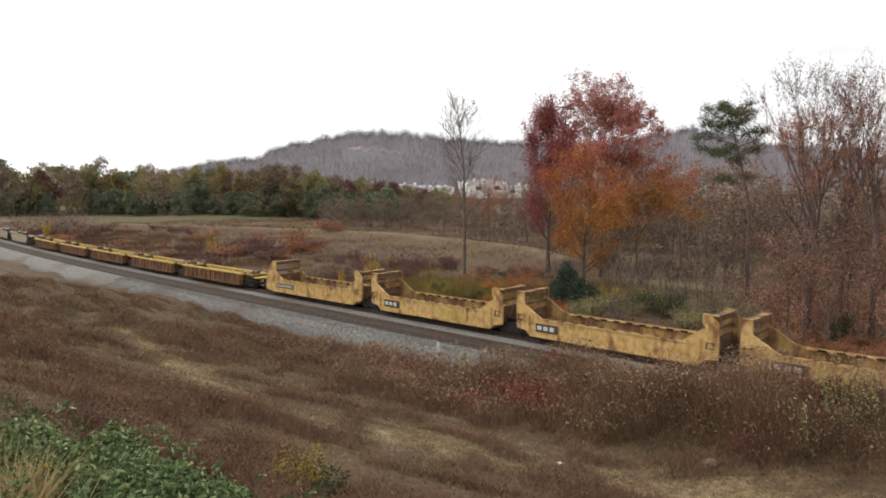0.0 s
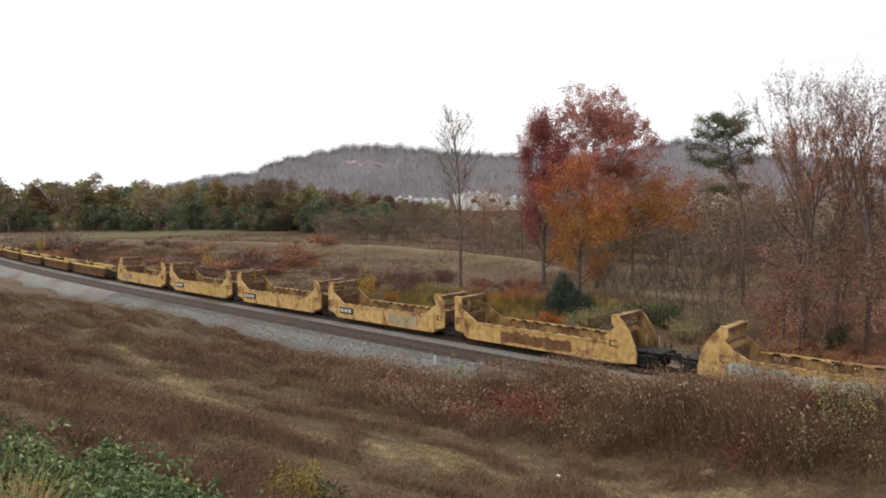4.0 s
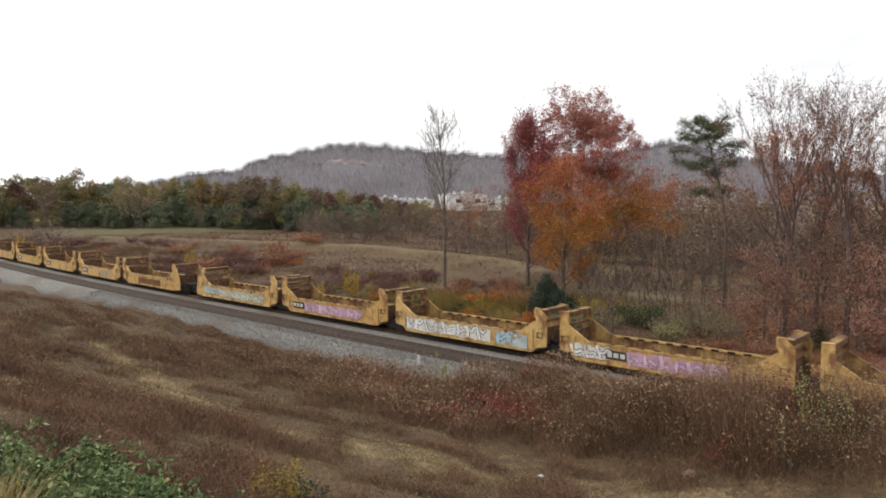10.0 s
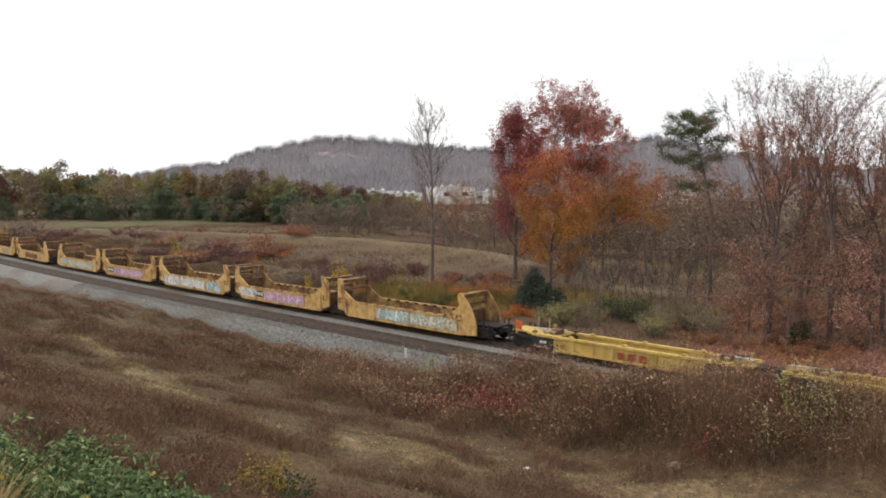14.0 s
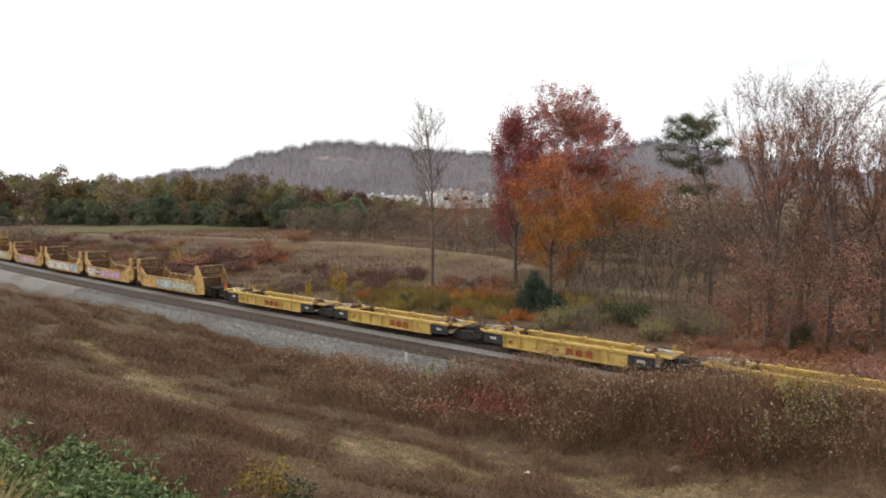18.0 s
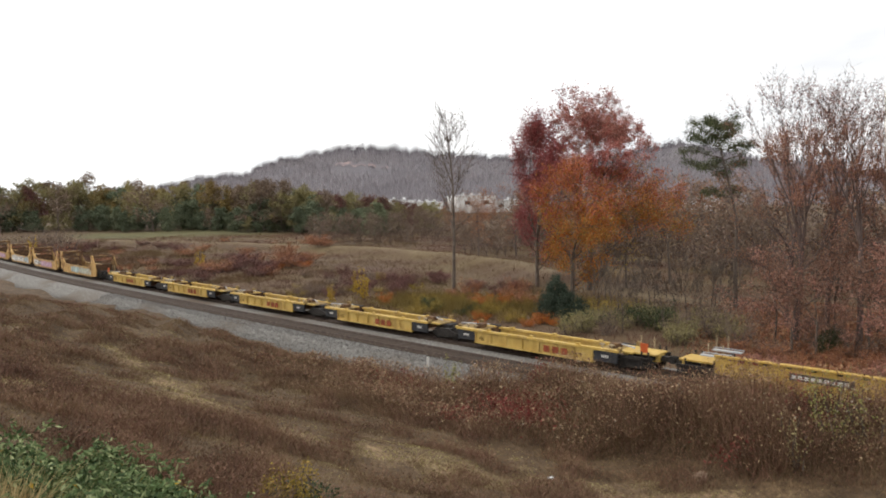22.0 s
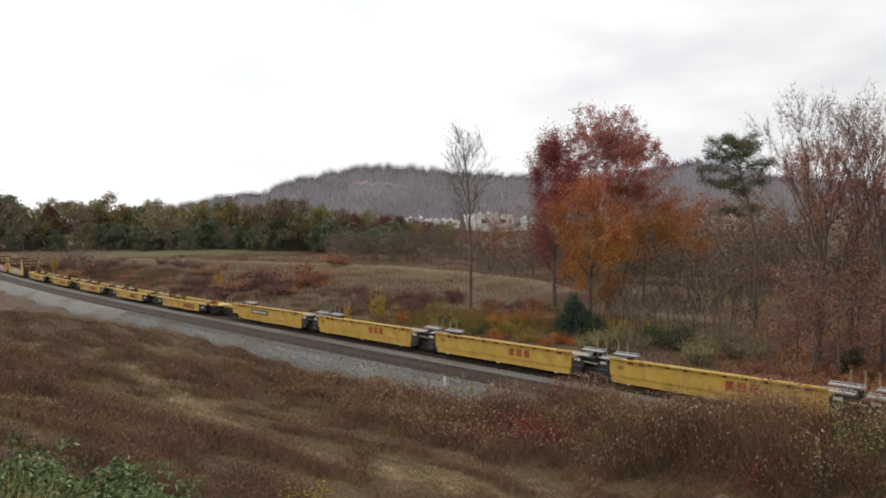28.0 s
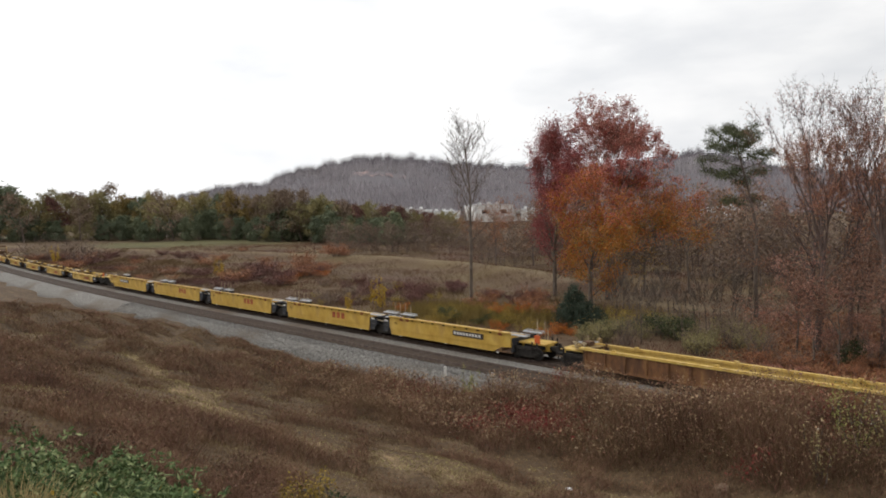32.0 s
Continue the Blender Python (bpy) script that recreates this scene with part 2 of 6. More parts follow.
M["leaf_amber"] = leaves("amber_leaves", (0.25, 0.095, 0.025), (0.36, 0.155, 0.038), (0.40, 0.215, 0.056), (0.29, 0.185, 0.07))
M["leaf_yellow"] = leaves("yellow_leaves", (0.34, 0.20, 0.02), (0.48, 0.31, 0.03), (0.52, 0.38, 0.08))
M["leaf_ochre"] = leaves("ochre_leaves", (0.16, 0.11, 0.04), (0.25, 0.175, 0.06), (0.32, 0.22, 0.085), island=0.5, objrand=0.3)
M["leaf_olive"] = leaves("olive_leaves", (0.20, 0.175, 0.080), (0.265, 0.228, 0.102), (0.33, 0.275, 0.124), island=0.25, objrand=0.5)
M["leaf_green"] = leaves("green_leaves", (0.03, 0.046, 0.02), (0.055, 0.075, 0.032), (0.085, 0.105, 0.048))
# Treeline evergreens lightened and greyed: far haze put into the leaf colour.
M["leaf_evergreen"] = leaves("hazy_evergreen_foliage", (0.108, 0.130, 0.082), (0.148, 0.172, 0.104), (0.195, 0.212, 0.122), island=0.2, objrand=0.5)
M["leaf_cedar"] = leaves("grey_green_cedar_foliage", (0.034, 0.048, 0.034), (0.058, 0.077, 0.053), (0.092, 0.113, 0.078), island=0.5)
M["needle"] = leaves("pine_needles", (0.036, 0.046, 0.022), (0.074, 0.086, 0.038), (0.145, 0.150, 0.070))
M["leaf_brown"] = leaves("brown_clinging_leaves", (0.165, 0.118, 0.086), (0.215, 0.155, 0.110), (0.27, 0.195, 0.135), island=0.3, objrand=0.4)
M["ivy"] = leaves("glossy_green_vine_leaves", (0.038, 0.064, 0.024), (0.086, 0.132, 0.048), (0.152, 0.205, 0.080), (0.32, 0.35, 0.17), island=0.75, scale=1.2)
M["weed"] = leaves("dry_brown_weeds", (0.078, 0.047, 0.027), (0.125, 0.079, 0.044), (0.185, 0.120, 0.066), (0.27, 0.180, 0.100), island=0.38, scale=0.4)
M["straw"] = leaves("straw_grass", (0.130, 0.083, 0.044), (0.190, 0.129, 0.070), (0.27, 0.194, 0.108), island=0.42, scale=0.35)
M["thicket"] = leaves("purple_brown_thicket_stems", (0.074, 0.038, 0.030), (0.152, 0.080, 0.056), (0.240, 0.132, 0.088), (0.35, 0.215, 0.134), island=0.5, scale=0.4)
M["bramble"] = leaves("faded_bramble_leaves", (0.16, 0.070, 0.052), (0.28, 0.152, 0.098), (0.35, 0.228, 0.128), (0.48, 0.365, 0.215), island=0.75)
M["fluff"] = leaves("pale_seed_heads", (0.30, 0.24, 0.16), (0.42, 0.36, 0.27), (0.54, 0.49, 0.40))
M["red_weed"] = leaves("crimson_weed_leaves", (0.14, 0.025, 0.022), (0.22, 0.045, 0.04), (0.28, 0.08, 0.06))
M["field_grass"] = material("tawny_field_grass", ramp3((0.108, 0.060, 0.042), (0.155, 0.103, 0.053), (0.220, 0.160, 0.082)), 0.22, 0.9, island=0.22, coarse=((0.132, 0.062, 0.046), 0.05, 0.46, 0.58), spec=0.1)
M["field_weed"] = material("rusty_olive_field_weeds", ramp3((0.145, 0.062, 0.044), (0.150, 0.100, 0.054), (0.185, 0.150, 0.070)), 0.10, 0.9, island=0.25, coarse=((0.112, 0.056, 0.050), 0.08, 0.48, 0.60), spec=0.1)
M["pale_grass"] = leaves("bleached_berm_grass", (0.17, 0.128, 0.078), (0.235, 0.178, 0.110), (0.30, 0.236, 0.150), island=0.4, scale=0.1)
M["green_grass"] = leaves("green_field_grass", (0.09, 0.095, 0.038), (0.125, 0.128, 0.05), (0.18, 0.165, 0.075), island=0.4, scale=0.1)
M["leaf_gold"] = leaves("golden_shrub_leaves", (0.20, 0.15, 0.03), (0.32, 0.23, 0.045), (0.42, 0.27, 0.06))
M["gold_grass"] = leaves("yellowing_tall_grass", (0.13, 0.095, 0.032), (0.20, 0.145, 0.045), (0.27, 0.185, 0.055), island=0.5, scale=0.25)
M["leaf_dusky"] = leaves("dusky_red_brown_leaves", (0.09, 0.042, 0.038), (0.145, 0.065, 0.056), (0.20, 0.095, 0.075))
# buildings
M["white_wall"] = plain("white_metal_cladding", (0.74, 0.74, 0.72), 0.6, vary=0.06)
M["roof_pale"] = plain("pale_grey_roof", (0.55, 0.55, 0.55), 0.6, vary=0.1)
M["brick"] = plain("pale_brick_wall", (0.42, 0.34, 0.28), 0.85)
M["glass_dark"] = plain("dark_window_glass", (0.03, 0.035, 0.04), 0.15)
M["clay"] = material("red_clay_cutting", ramp3((0.19, 0.140, 0.138), (0.27, 0.185, 0.172), (0.46, 0.37, 0.34)), 0.10, 0.95, coarse=((0.175, 0.150, 0.158), 0.09, 0.42, 0.54))
# Hill colours are paled towards grey-mauve: distance haze put into the base colour.
M["hill"] = material("hazy_hill_woods", ramp3((0.125, 0.114, 0.124), (0.150, 0.136, 0.144), (0.175, 0.157, 0.160)), 0.02, 0.95, coarse=((0.130, 0.116, 0.120), 0.006, 0.52, 0.66))
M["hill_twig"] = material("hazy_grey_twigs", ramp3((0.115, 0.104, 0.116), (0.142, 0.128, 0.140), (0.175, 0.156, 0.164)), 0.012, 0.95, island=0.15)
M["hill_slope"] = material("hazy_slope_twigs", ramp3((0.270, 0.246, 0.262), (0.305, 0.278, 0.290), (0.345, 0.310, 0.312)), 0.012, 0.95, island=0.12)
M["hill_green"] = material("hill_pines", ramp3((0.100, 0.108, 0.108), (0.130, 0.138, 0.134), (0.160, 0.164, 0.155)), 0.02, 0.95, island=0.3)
M["post"] = plain("white_painted_marker", (0.62, 0.60, 0.56), 0.7)
M["boulder"] = material("brown_sandstone", ramp3((0.14, 0.09, 0.06), (0.24, 0.16, 0.11), (0.33, 0.25, 0.18)), 5.0, 0.95, 0.6, 20)
M["litter"] = plain("white_litter", (0.7, 0.7, 0.7), 0.5)


# ---- mesh helpers ----
def mesh_from(name, verts, faces, smooth=False):
    """A mesh from numpy arrays; faces all have the same number of corners."""
    verts, faces = np.asarray(verts, np.float32), np.asarray(faces, np.int32)
    me = bpy.data.meshes.new(name)
    k = faces.shape[1]
    me.vertices.add(len(verts))
    me.vertices.foreach_set("co", verts.ravel())
    me.loops.add(faces.size)
    me.loops.foreach_set("vertex_index", faces.ravel())
    me.polygons.add(len(faces))
    me.polygons.foreach_set("loop_start", np.arange(0, faces.size, k, dtype=np.int32))
    me.polygons.foreach_set("loop_total", np.full(len(faces), k, np.int32))
    if smooth:
        me.polygons.foreach_set("use_smooth", np.ones(len(faces), bool))
    me.update()
    return me


def link(name, me, mat, parent=None, label=""):
    ob = new(name, me)
    if not me.materials:
        me.materials.append(mat)
    if parent:
        ob.parent = parent
    if label:
        tagged(ob, label)
    return ob


def part(name, bm, mat, parent=None, label=""):
    me = bpy.data.meshes.new(name)
    bmesh.ops.recalc_face_normals(bm, faces=bm.faces)
    bm.to_mesh(me)
    bm.free()
    return link(name, me, mat, parent, label)


def bx(bm, x0, x1, y0, y1, z0, z1):
    v = [bm.verts.new((x, y, z)) for x in (x0, x1) for y in (y0, y1) for z in (z0, z1)]
    for f in ((0, 1, 3, 2), (4, 6, 7, 5), (0, 4, 5, 1), (2, 3, 7, 6), (0, 2, 6, 4), (1, 5, 7, 3)):
        bm.faces.new([v[i] for i in f])
    return bm


def box(*args):
    return bx(bmesh.new(), *args)


def prism(bm, outline, y0, y1):
    """An outline in x and z, drawn out from y0 to y1."""
    a, b = [[bm.verts.new((x, y, z)) for x, z in outline] for y in (y0, y1)]
    bm.faces.new(a)
    bm.faces.new(b[::-1])
    for i in range(len(a)):
        j = (i + 1) % len(a)
        bm.faces.new((a[i], b[i], b[j], a[j]))
    return bm


def rod(bm, p, q, r0, r1=None, sides=8):
    p, q = Vector(p), Vector(q)
    m = Matrix.Translation((p + q) / 2) @ (q - p).to_track_quat("Z", "Y").to_matrix().to_4x4()
    bmesh.ops.create_cone(bm, cap_ends=True, segments=sides, radius1=r0, radius2=r0 if r1 is None else r1, depth=(q - p).length, matrix=m)
    return bm


def polar(deg, dist):
    """A place by its bearing to the right of the main view and its distance from the eye."""
    a = radians(AXIS - deg)
    return dist * math.cos(a), dist * math.sin(a)


def smooth01(v, a, b):
    t = np.clip((np.asarray(v, float) - a) / (b - a), 0, 1)
    return t * t * (3 - 2 * t)


def wave(x, y, s, seed=0.0):
    """Cheap smooth noise from sines, about -1 to 1."""
    x, y = np.asarray(x, float) / s + seed * 1.7, np.asarray(y, float) / s - seed * 2.3
    return (np.sin(x * 1.3 + 1.7 * np.sin(y * 0.9)) + np.sin(y * 1.7 + 1.3 * np.sin(x * 1.1 + seed)) + 0.6 * np.sin(2.3 * x - 1.9 * y + seed)) / 2.6


# ---- the line of the railway ----
TRACK_Y, SPACING = 38.75, 3.9
BEND, BEND_FROM = 4.328e-4, 60.0


def line(u, off=0.0):
    """A point of the train's track u metres along it, and the heading of travel in degrees."""
    k = max(0.0, u - BEND_FROM)
    slope = 2 * BEND * k
    n = math.hypot(1, slope)
    return -u + off * slope / n, TRACK_Y + BEND * k * k + off / n, -math.degrees(math.atan(slope))


def track_centre(x):
    k = np.maximum(0.0, -np.asarray(x, float) - BEND_FROM)
    return TRACK_Y + BEND * np.minimum(k, 400) ** 2


# ---- ground ----
BANK_Y = (-400, -6, 0, 4, 8, 12, 16, 20, 24, 26, 28.6, 30.6, 31.6)
BANK_Z = (8.6, 8.6, 8.1, 6.4, 4.8, 3.3, 2.2, 1.35, 0.65, 0.12, -0.6, -1.0, -1.1)


BERM = ((-300, 52), (-215, 76), (-176, 87), (-142, 95.5), (-114, 99), (-90, 98.5), (-70, 91), (-54, 79.5))


def gap_to(run, x, y):
    """Distance from a broken line."""
    best = np.full(np.broadcast(x, y).shape, 1e6)
    for (ax, ay), (ex, ey) in zip(run, run[1:]):
        dx, dy = ex - ax, ey - ay
        t = np.clip(((x - ax) * dx + (y - ay) * dy) / (dx * dx + dy * dy), 0, 1)
        best = np.minimum(best, np.hypot(x - ax - t * dx, y - ay - t * dy))
    return best


def berm_gap(x, y):
    return gap_to(BERM, x, y)


def ground_z(x, y):
    x, y = np.asarray(x, float), np.asarray(y, float)
    bend = track_centre(x) - TRACK_Y
    near = np.interp(y - bend, BANK_Y, BANK_Z)
    # the bank is higher beside the brush and in the old spoil heap up the line
    crest = np.interp(x, (-29, -23, -17, -13, -7, -3, 30, 60), (0, 0.4, 1.45, 2.05, 2.85, 3.15, 3.1, 0))
    near = near + crest * np.exp(-((y - 26.3) / np.where(y < 26.3, 4.2, 2.2)) ** 2)
    heap = np.exp(-((x + 47) / 15) ** 2 - ((y - 17) / 9) ** 2)
    gully = np.sin((0.55 * x + y) * 1.9 + 1.2 * wave(x, y, 3.0, 8))
    near = near + 1.5 * heap + 0.30 * heap * gully + 0.17 * wave(x, y, 1.2) + 0.28 * wave(x, y, 3.4, 1)
    far = -1.0 - 0.25 * smooth01(y, 43, 47) + 0.12 * wave(x, y, 5.0, 2) + 0.25 * wave(x, y, 17.0, 3)
    # the old grassed berm across the field
    far = far + 1.35 * np.exp(-(berm_gap(x, y) / 4.5) ** 2)
    far = far + 0.012 * np.clip(np.hypot(x, y) - 240, 0, 900)
    side = smooth01(y - bend, 31.0, 32.5)
    nose = 0.45 * np.exp(-((x + 72) / 8) ** 2) * (1 - smooth01(y - bend, 32.2, 34.0)) * smooth01(y - bend, 27, 31)
    return near * (1 - side) + np.where(y - bend > 41.6, far, -1.0) * side + nose


TRAIL = ((-3, 19.6, 1.4), (-6.5, 18.6, 2.6), (-9.5, 17.6, 3.1), (-13, 16.0, 2.7), (-16.9, 13.3, 1.1), (-20.3, 9.8, 1.2), (-21.2, 7.5, 1.3), (-20.3, 5, 1.1), (-18.5, 1, 1.1), (-16, -6, 1.1))
SPUR = ((-20.0, 10.2, 1.3), (-25, 12.2, 1.2), (-29, 13.2, 1.0), (-34, 13.6, 0.7))


def path_mask(x, y):
    """How bare the trodden dirt track is."""
    x, y = np.asarray(x, float), np.asarray(y, float)
    best = np.full(np.broadcast(x, y).shape, 9.0)
    for run in (TRAIL, SPUR):
        for (ax, ay, aw), (bx_, by_, bw) in zip(run, run[1:]):
            dx, dy = bx_ - ax, by_ - ay
            t = np.clip(((x - ax) * dx + (y - ay) * dy) / (dx * dx + dy * dy), 0, 1)
            best = np.minimum(best, np.hypot(x - ax - t * dx, y - ay - t * dy) / (aw + t * (bw - aw)))
    return np.clip(0.98 - best - 0.55 * wave(x, y, 0.55, 5) - 0.4 * wave(x, y, 2.2, 6), 0, 1)


def green_mask(x, y):
    r, a = np.hypot(x, y), AXIS - np.degrees(np.arctan2(y, x))
    return 0.55 * smooth01(r, 235, 252) * (1 - smooth01(r, 275, 300)) * smooth01(a, -33, -27) * (1 - smooth01(a, -19, -13))


def pale_mask(x, y):
    """Bleached grass along the berm and across the far end of the field."""
    px, py = polar(15.5, 82)
    reeds = 0.75 * np.exp(-((x - px) / 8) ** 2 - ((y - py) / 3) ** 2)
    return np.maximum(np.clip(1.1 - berm_gap(x, y) / 3.2, 0, 1) * 0.7, reeds) * (np.asarray(y) - track_centre(x) > 4)


def make_ground():
    xs = np.unique(np.concatenate([np.linspace(-3200, -320, 26), np.linspace(-320, -90, 60), np.linspace(-90, 14, 230), np.linspace(14, 300, 40), np.linspace(300, 3200, 16)]))
    ys = np.unique(np.concatenate([np.linspace(-3200, -40, 16), np.linspace(-40, -2, 12), np.linspace(-2, 32, 120), np.linspace(32, 130, 120), np.linspace(130, 320, 50), np.linspace(320, 3200, 26)]))
    X, Y = np.meshgrid(xs, ys, indexing="ij")
    Z = ground_z(X, Y)
    nx, ny = X.shape
    i = np.arange(nx * ny).reshape(nx, ny)
    faces = np.stack([i[:-1, :-1], i[1:, :-1], i[1:, 1:], i[:-1, 1:]], -1).reshape(-1, 4)
    me = mesh_from("ground", np.stack([X, Y, Z], -1).reshape(-1, 3), faces, True)
    for name, val in (("bare", path_mask(X, Y)), ("green", green_mask(X, Y)), ("field", smooth01(Y - track_centre(X), 2, 6)), ("pale", pale_mask(X, Y))):
        at = me.attributes.new(name, "FLOAT", "POINT")
        at.data.foreach_set("value", val.ravel().astype(np.float32))
    m = material("dry_weedy_soil", ramp3((0.064, 0.041, 0.024), (0.104, 0.069, 0.040), (0.160, 0.110, 0.065)), 0.9, 0.95, 0.8, 9)
    n, l = m.node_tree.nodes, m.node_tree.links
    b = n["Principled BSDF"]
    colour = b.inputs["Base Color"].links[0].from_socket
    for attr, c0, c1, s in (("field", (0.100, 0.060, 0.043), (0.145, 0.107, 0.055), 0.07), ("pale", (0.16, 0.118, 0.070), (0.25, 0.195, 0.12), 0.3), ("green", (0.085, 0.11, 0.035), (0.14, 0.15, 0.06), 0.2), ("bare", (0.150, 0.103, 0.062), (0.320, 0.230, 0.142), 2.5)):
        a, t, r, mx = n.new("ShaderNodeAttribute"), n.new("ShaderNodeTexNoise"), n.new("ShaderNodeValToRGB"), n.new("ShaderNodeMix")
        a.attribute_name = attr
        t.inputs["Scale"].default_value, t.inputs["Detail"].default_value = s, 7
        l.new(n["Texture Coordinate"].outputs["Object"], t.inputs["Vector"])
        r.color_ramp.elements[0].position, r.color_ramp.elements[0].color = 0.32, (*c0, 1)
        r.color_ramp.elements[1].position, r.color_ramp.elements[1].color = 0.68, (*c1, 1)
        l.new(t.outputs[0], r.inputs[0])
        mx.data_type = "RGBA"
        l.new(a.outputs["Fac"], mx.inputs[0])
        l.new(colour, mx.inputs[6])
        l.new(r.outputs[0], mx.inputs[7])
        colour = mx.outputs[2]
    fine, ramp, mx = n.new("ShaderNodeTexNoise"), n.new("ShaderNodeValToRGB"), n.new("ShaderNodeMix")
    fine.inputs["Scale"].default_value, fine.inputs["Detail"].default_value, fine.inputs["Roughness"].default_value = 5.0, 8, 0.8
    l.new(n["Texture Coordinate"].outputs["Object"], fine.inputs["Vector"])
    ramp.color_ramp.elements[0].position, ramp.color_ramp.elements[0].color = 0.36, (0.42, 0.38, 0.35, 1)
    ramp.color_ramp.elements[1].position, ramp.color_ramp.elements[1].color = 0.66, (1.5, 1.45, 1.35, 1)
    l.new(fine.outputs[0], ramp.inputs[0])
    mx.data_type, mx.blend_type = "RGBA", "MULTIPLY"
    mx.inputs[0].default_value = 1.0
    l.new(colour, mx.inputs[6])
    l.new(ramp.outputs[0], mx.inputs[7])
    l.new(mx.outputs[2], b.inputs["Base Color"])
    ob = link("ground", me, m)
    tagged(ob, "rolling ground of dry weeds, bare dirt track and tawny field", "ground", kind="structure")


make_ground()


def sweep(name, section, u0, u1, step, mat, off=0.0, parent=None, label=""):
    """A cross-section (offset across, height) drawn along the railway."""
    us = np.arange(u0, u1 + step, step)
    k = len(section)
    verts = []
    for u in us:
        for o, z in section:
            x, y, _ = line(u, off + o)
            verts.append((x, y, z))
    i = np.arange(len(us) * k).reshape(len(us), k)
    j = np.roll(i, -1, 1)
    faces = np.stack([i[:-1], i[1:], j[1:], j[:-1]], -1).reshape(-1, 4)
    return link(name, mesh_from(name, verts, faces, False), mat, parent, label)


def make_railway():
    bed = sweep("ballast", [(-9.0, -1.3), (-7.0, -0.72), (-6.4, -0.24), (-5.4, -0.2), (2.0, -0.2), (3.4, -0.6), (4.4, -1.5), (0, -1.6)], -290, 520, 6, M["ballast"])
    tagged(bed, "bed of pale grey crushed limestone ballast under two tracks", "ballast", kind="structure")
    for off, words in ((0.0, "railway track with brown rails under the passing train"), (-SPACING, "empty railway track with brown rails on dark ballast")):
        track = tagged(new("railway_track"), words, "railway", kind="structure")
        for side in (-0.75, 0.75):
            sweep("rail", [(side - 0.07, -0.17), (side - 0.035, -0.15), (side - 0.037, 0.0), (side + 0.037, 0.0), (side + 0.035, -0.15), (side + 0.07, -0.17)], -290, 520, 4, M["rail"], off, track)
        sweep("track_bed", [(-1.25, -0.25), (-1.15, -0.158), (1.15, -0.158), (1.25, -0.25)], -290, 520, 6, M["ballast_dark"], off, track)
        verts, faces = [], []
        rng = np.random.default_rng(3)
        corner = np.array([(x, y, z) for x in (-0.115, 0.115) for y in (-1.28, 1.28) for z in (-0.3, -0.165)])
        quads = np.array([(0, 1, 3, 2), (4, 6, 7, 5), (0, 4, 5, 1), (2, 3, 7, 6), (1, 5, 7, 3)])
        for n, u in enumerate(np.arange(-30, 330, 0.52)):
            x, y, a = line(u, off)
            c, s = math.cos(radians(a)), math.sin(radians(a))
            p = corner * (1, 1 + rng.uniform(-0.03, 0.03), 1)
            verts.append(np.stack([x + p[:, 0] * c - p[:, 1] * s, y + p[:, 0] * s + p[:, 1] * c, p[:, 2] + rng.uniform(-0.012, 0.012)], 1))
            faces.append(quads + 8 * n)
        tagged(link("ties", mesh_from("ties", np.concatenate(verts), np.concatenate(faces)), M["tie"], track), kind="stuff")


make_railway()


# ---- the train: articulated well wagons, x along the train, the open side at y = -1.45 ----
HALF = 1.45


def truck(parent, x):
    """A two-axle truck (bogie) under a wagon's end."""
    t = part("truck", bx(box(x - 0.35, x + 0.35, -1.05, 1.05, 0.52, 0.78), x - 0.16, x + 0.16, -0.3, 0.3, 0.75, 0.9), M["truck"], parent, "grimy black cast steel truck")
    for y in (-1.06, 0.96):
        bm = prism(bmesh.new(), [(x - 1.22, 0.36), (x - 1.22, 0.58), (x - 0.75, 0.66), (x - 0.45, 0.82), (x + 0.45, 0.82), (x + 0.75, 0.66), (x + 1.22, 0.58), (x + 1.22, 0.36), (x + 0.95, 0.36), (x + 0.5, 0.24), (x - 0.5, 0.24), (x - 0.95, 0.36)], y, y + 0.12)
        part("side_frame", bm, M["truck"], t)
    for wx in (x - 0.88, x + 0.88):
        part("axle", rod(bmesh.new(), (wx, -0.75, 0.42), (wx, 0.75, 0.42), 0.08), M["truck"], t)
        for y in (-0.82, 0.70):
            bm = rod(bmesh.new(), (wx, y, 0.42), (wx, y + 0.12, 0.42), 0.42, sides=18)
            rod(bm, (wx, y - 0.03, 0.42), (wx, y + 0.15, 0.42), 0.14, sides=10)
            part("wheel", bm, M["truck"], t)
    return t


def coupler(parent, x, way):
    bm = bx(box(min(x, x + way * 0.75), max(x, x + way * 0.75), -0.13, 0.13, 0.68, 0.95), min(x + way * 0.55, x + way * 0.8), max(x + way * 0.55, x + way * 0.8), -0.2, 0.2, 0.62, 1.02)
    part("coupler", bm, M["truck"], parent)


def bars(parent, name, x, z, w, h, count, mat, y=-HALF - 0.012, gap=0.3):
    """Marking shown as a row of plain blocks."""
    bm, step = bmesh.new(), w / count
    for i in range(count):
        bx(bm, x + i * step, x + (i + 1 - gap) * step, y, y + 0.01, z, z + h)
    return part(name, bm, mat, parent)


def digits(parent, text, x, z, h, mat, y=-HALF - 0.012):
    cu = bpy.data.curves.new("number", "FONT")
    cu.body, cu.size, cu.extrude = text, h * 1.4, 0.004
    tmp = bpy.data.objects.new("number", cu)
    scene.collection.objects.link(tmp)
    bpy.context.view_layer.update()
    me = bpy.data.meshes.new_from_object(tmp.evaluated_get(bpy.context.evaluated_depsgraph_get()))
    bpy.data.objects.remove(tmp)
    me.transform(pose(x, y, z, 90))
    me.materials.clear()
    return link("number", me, mat, parent)


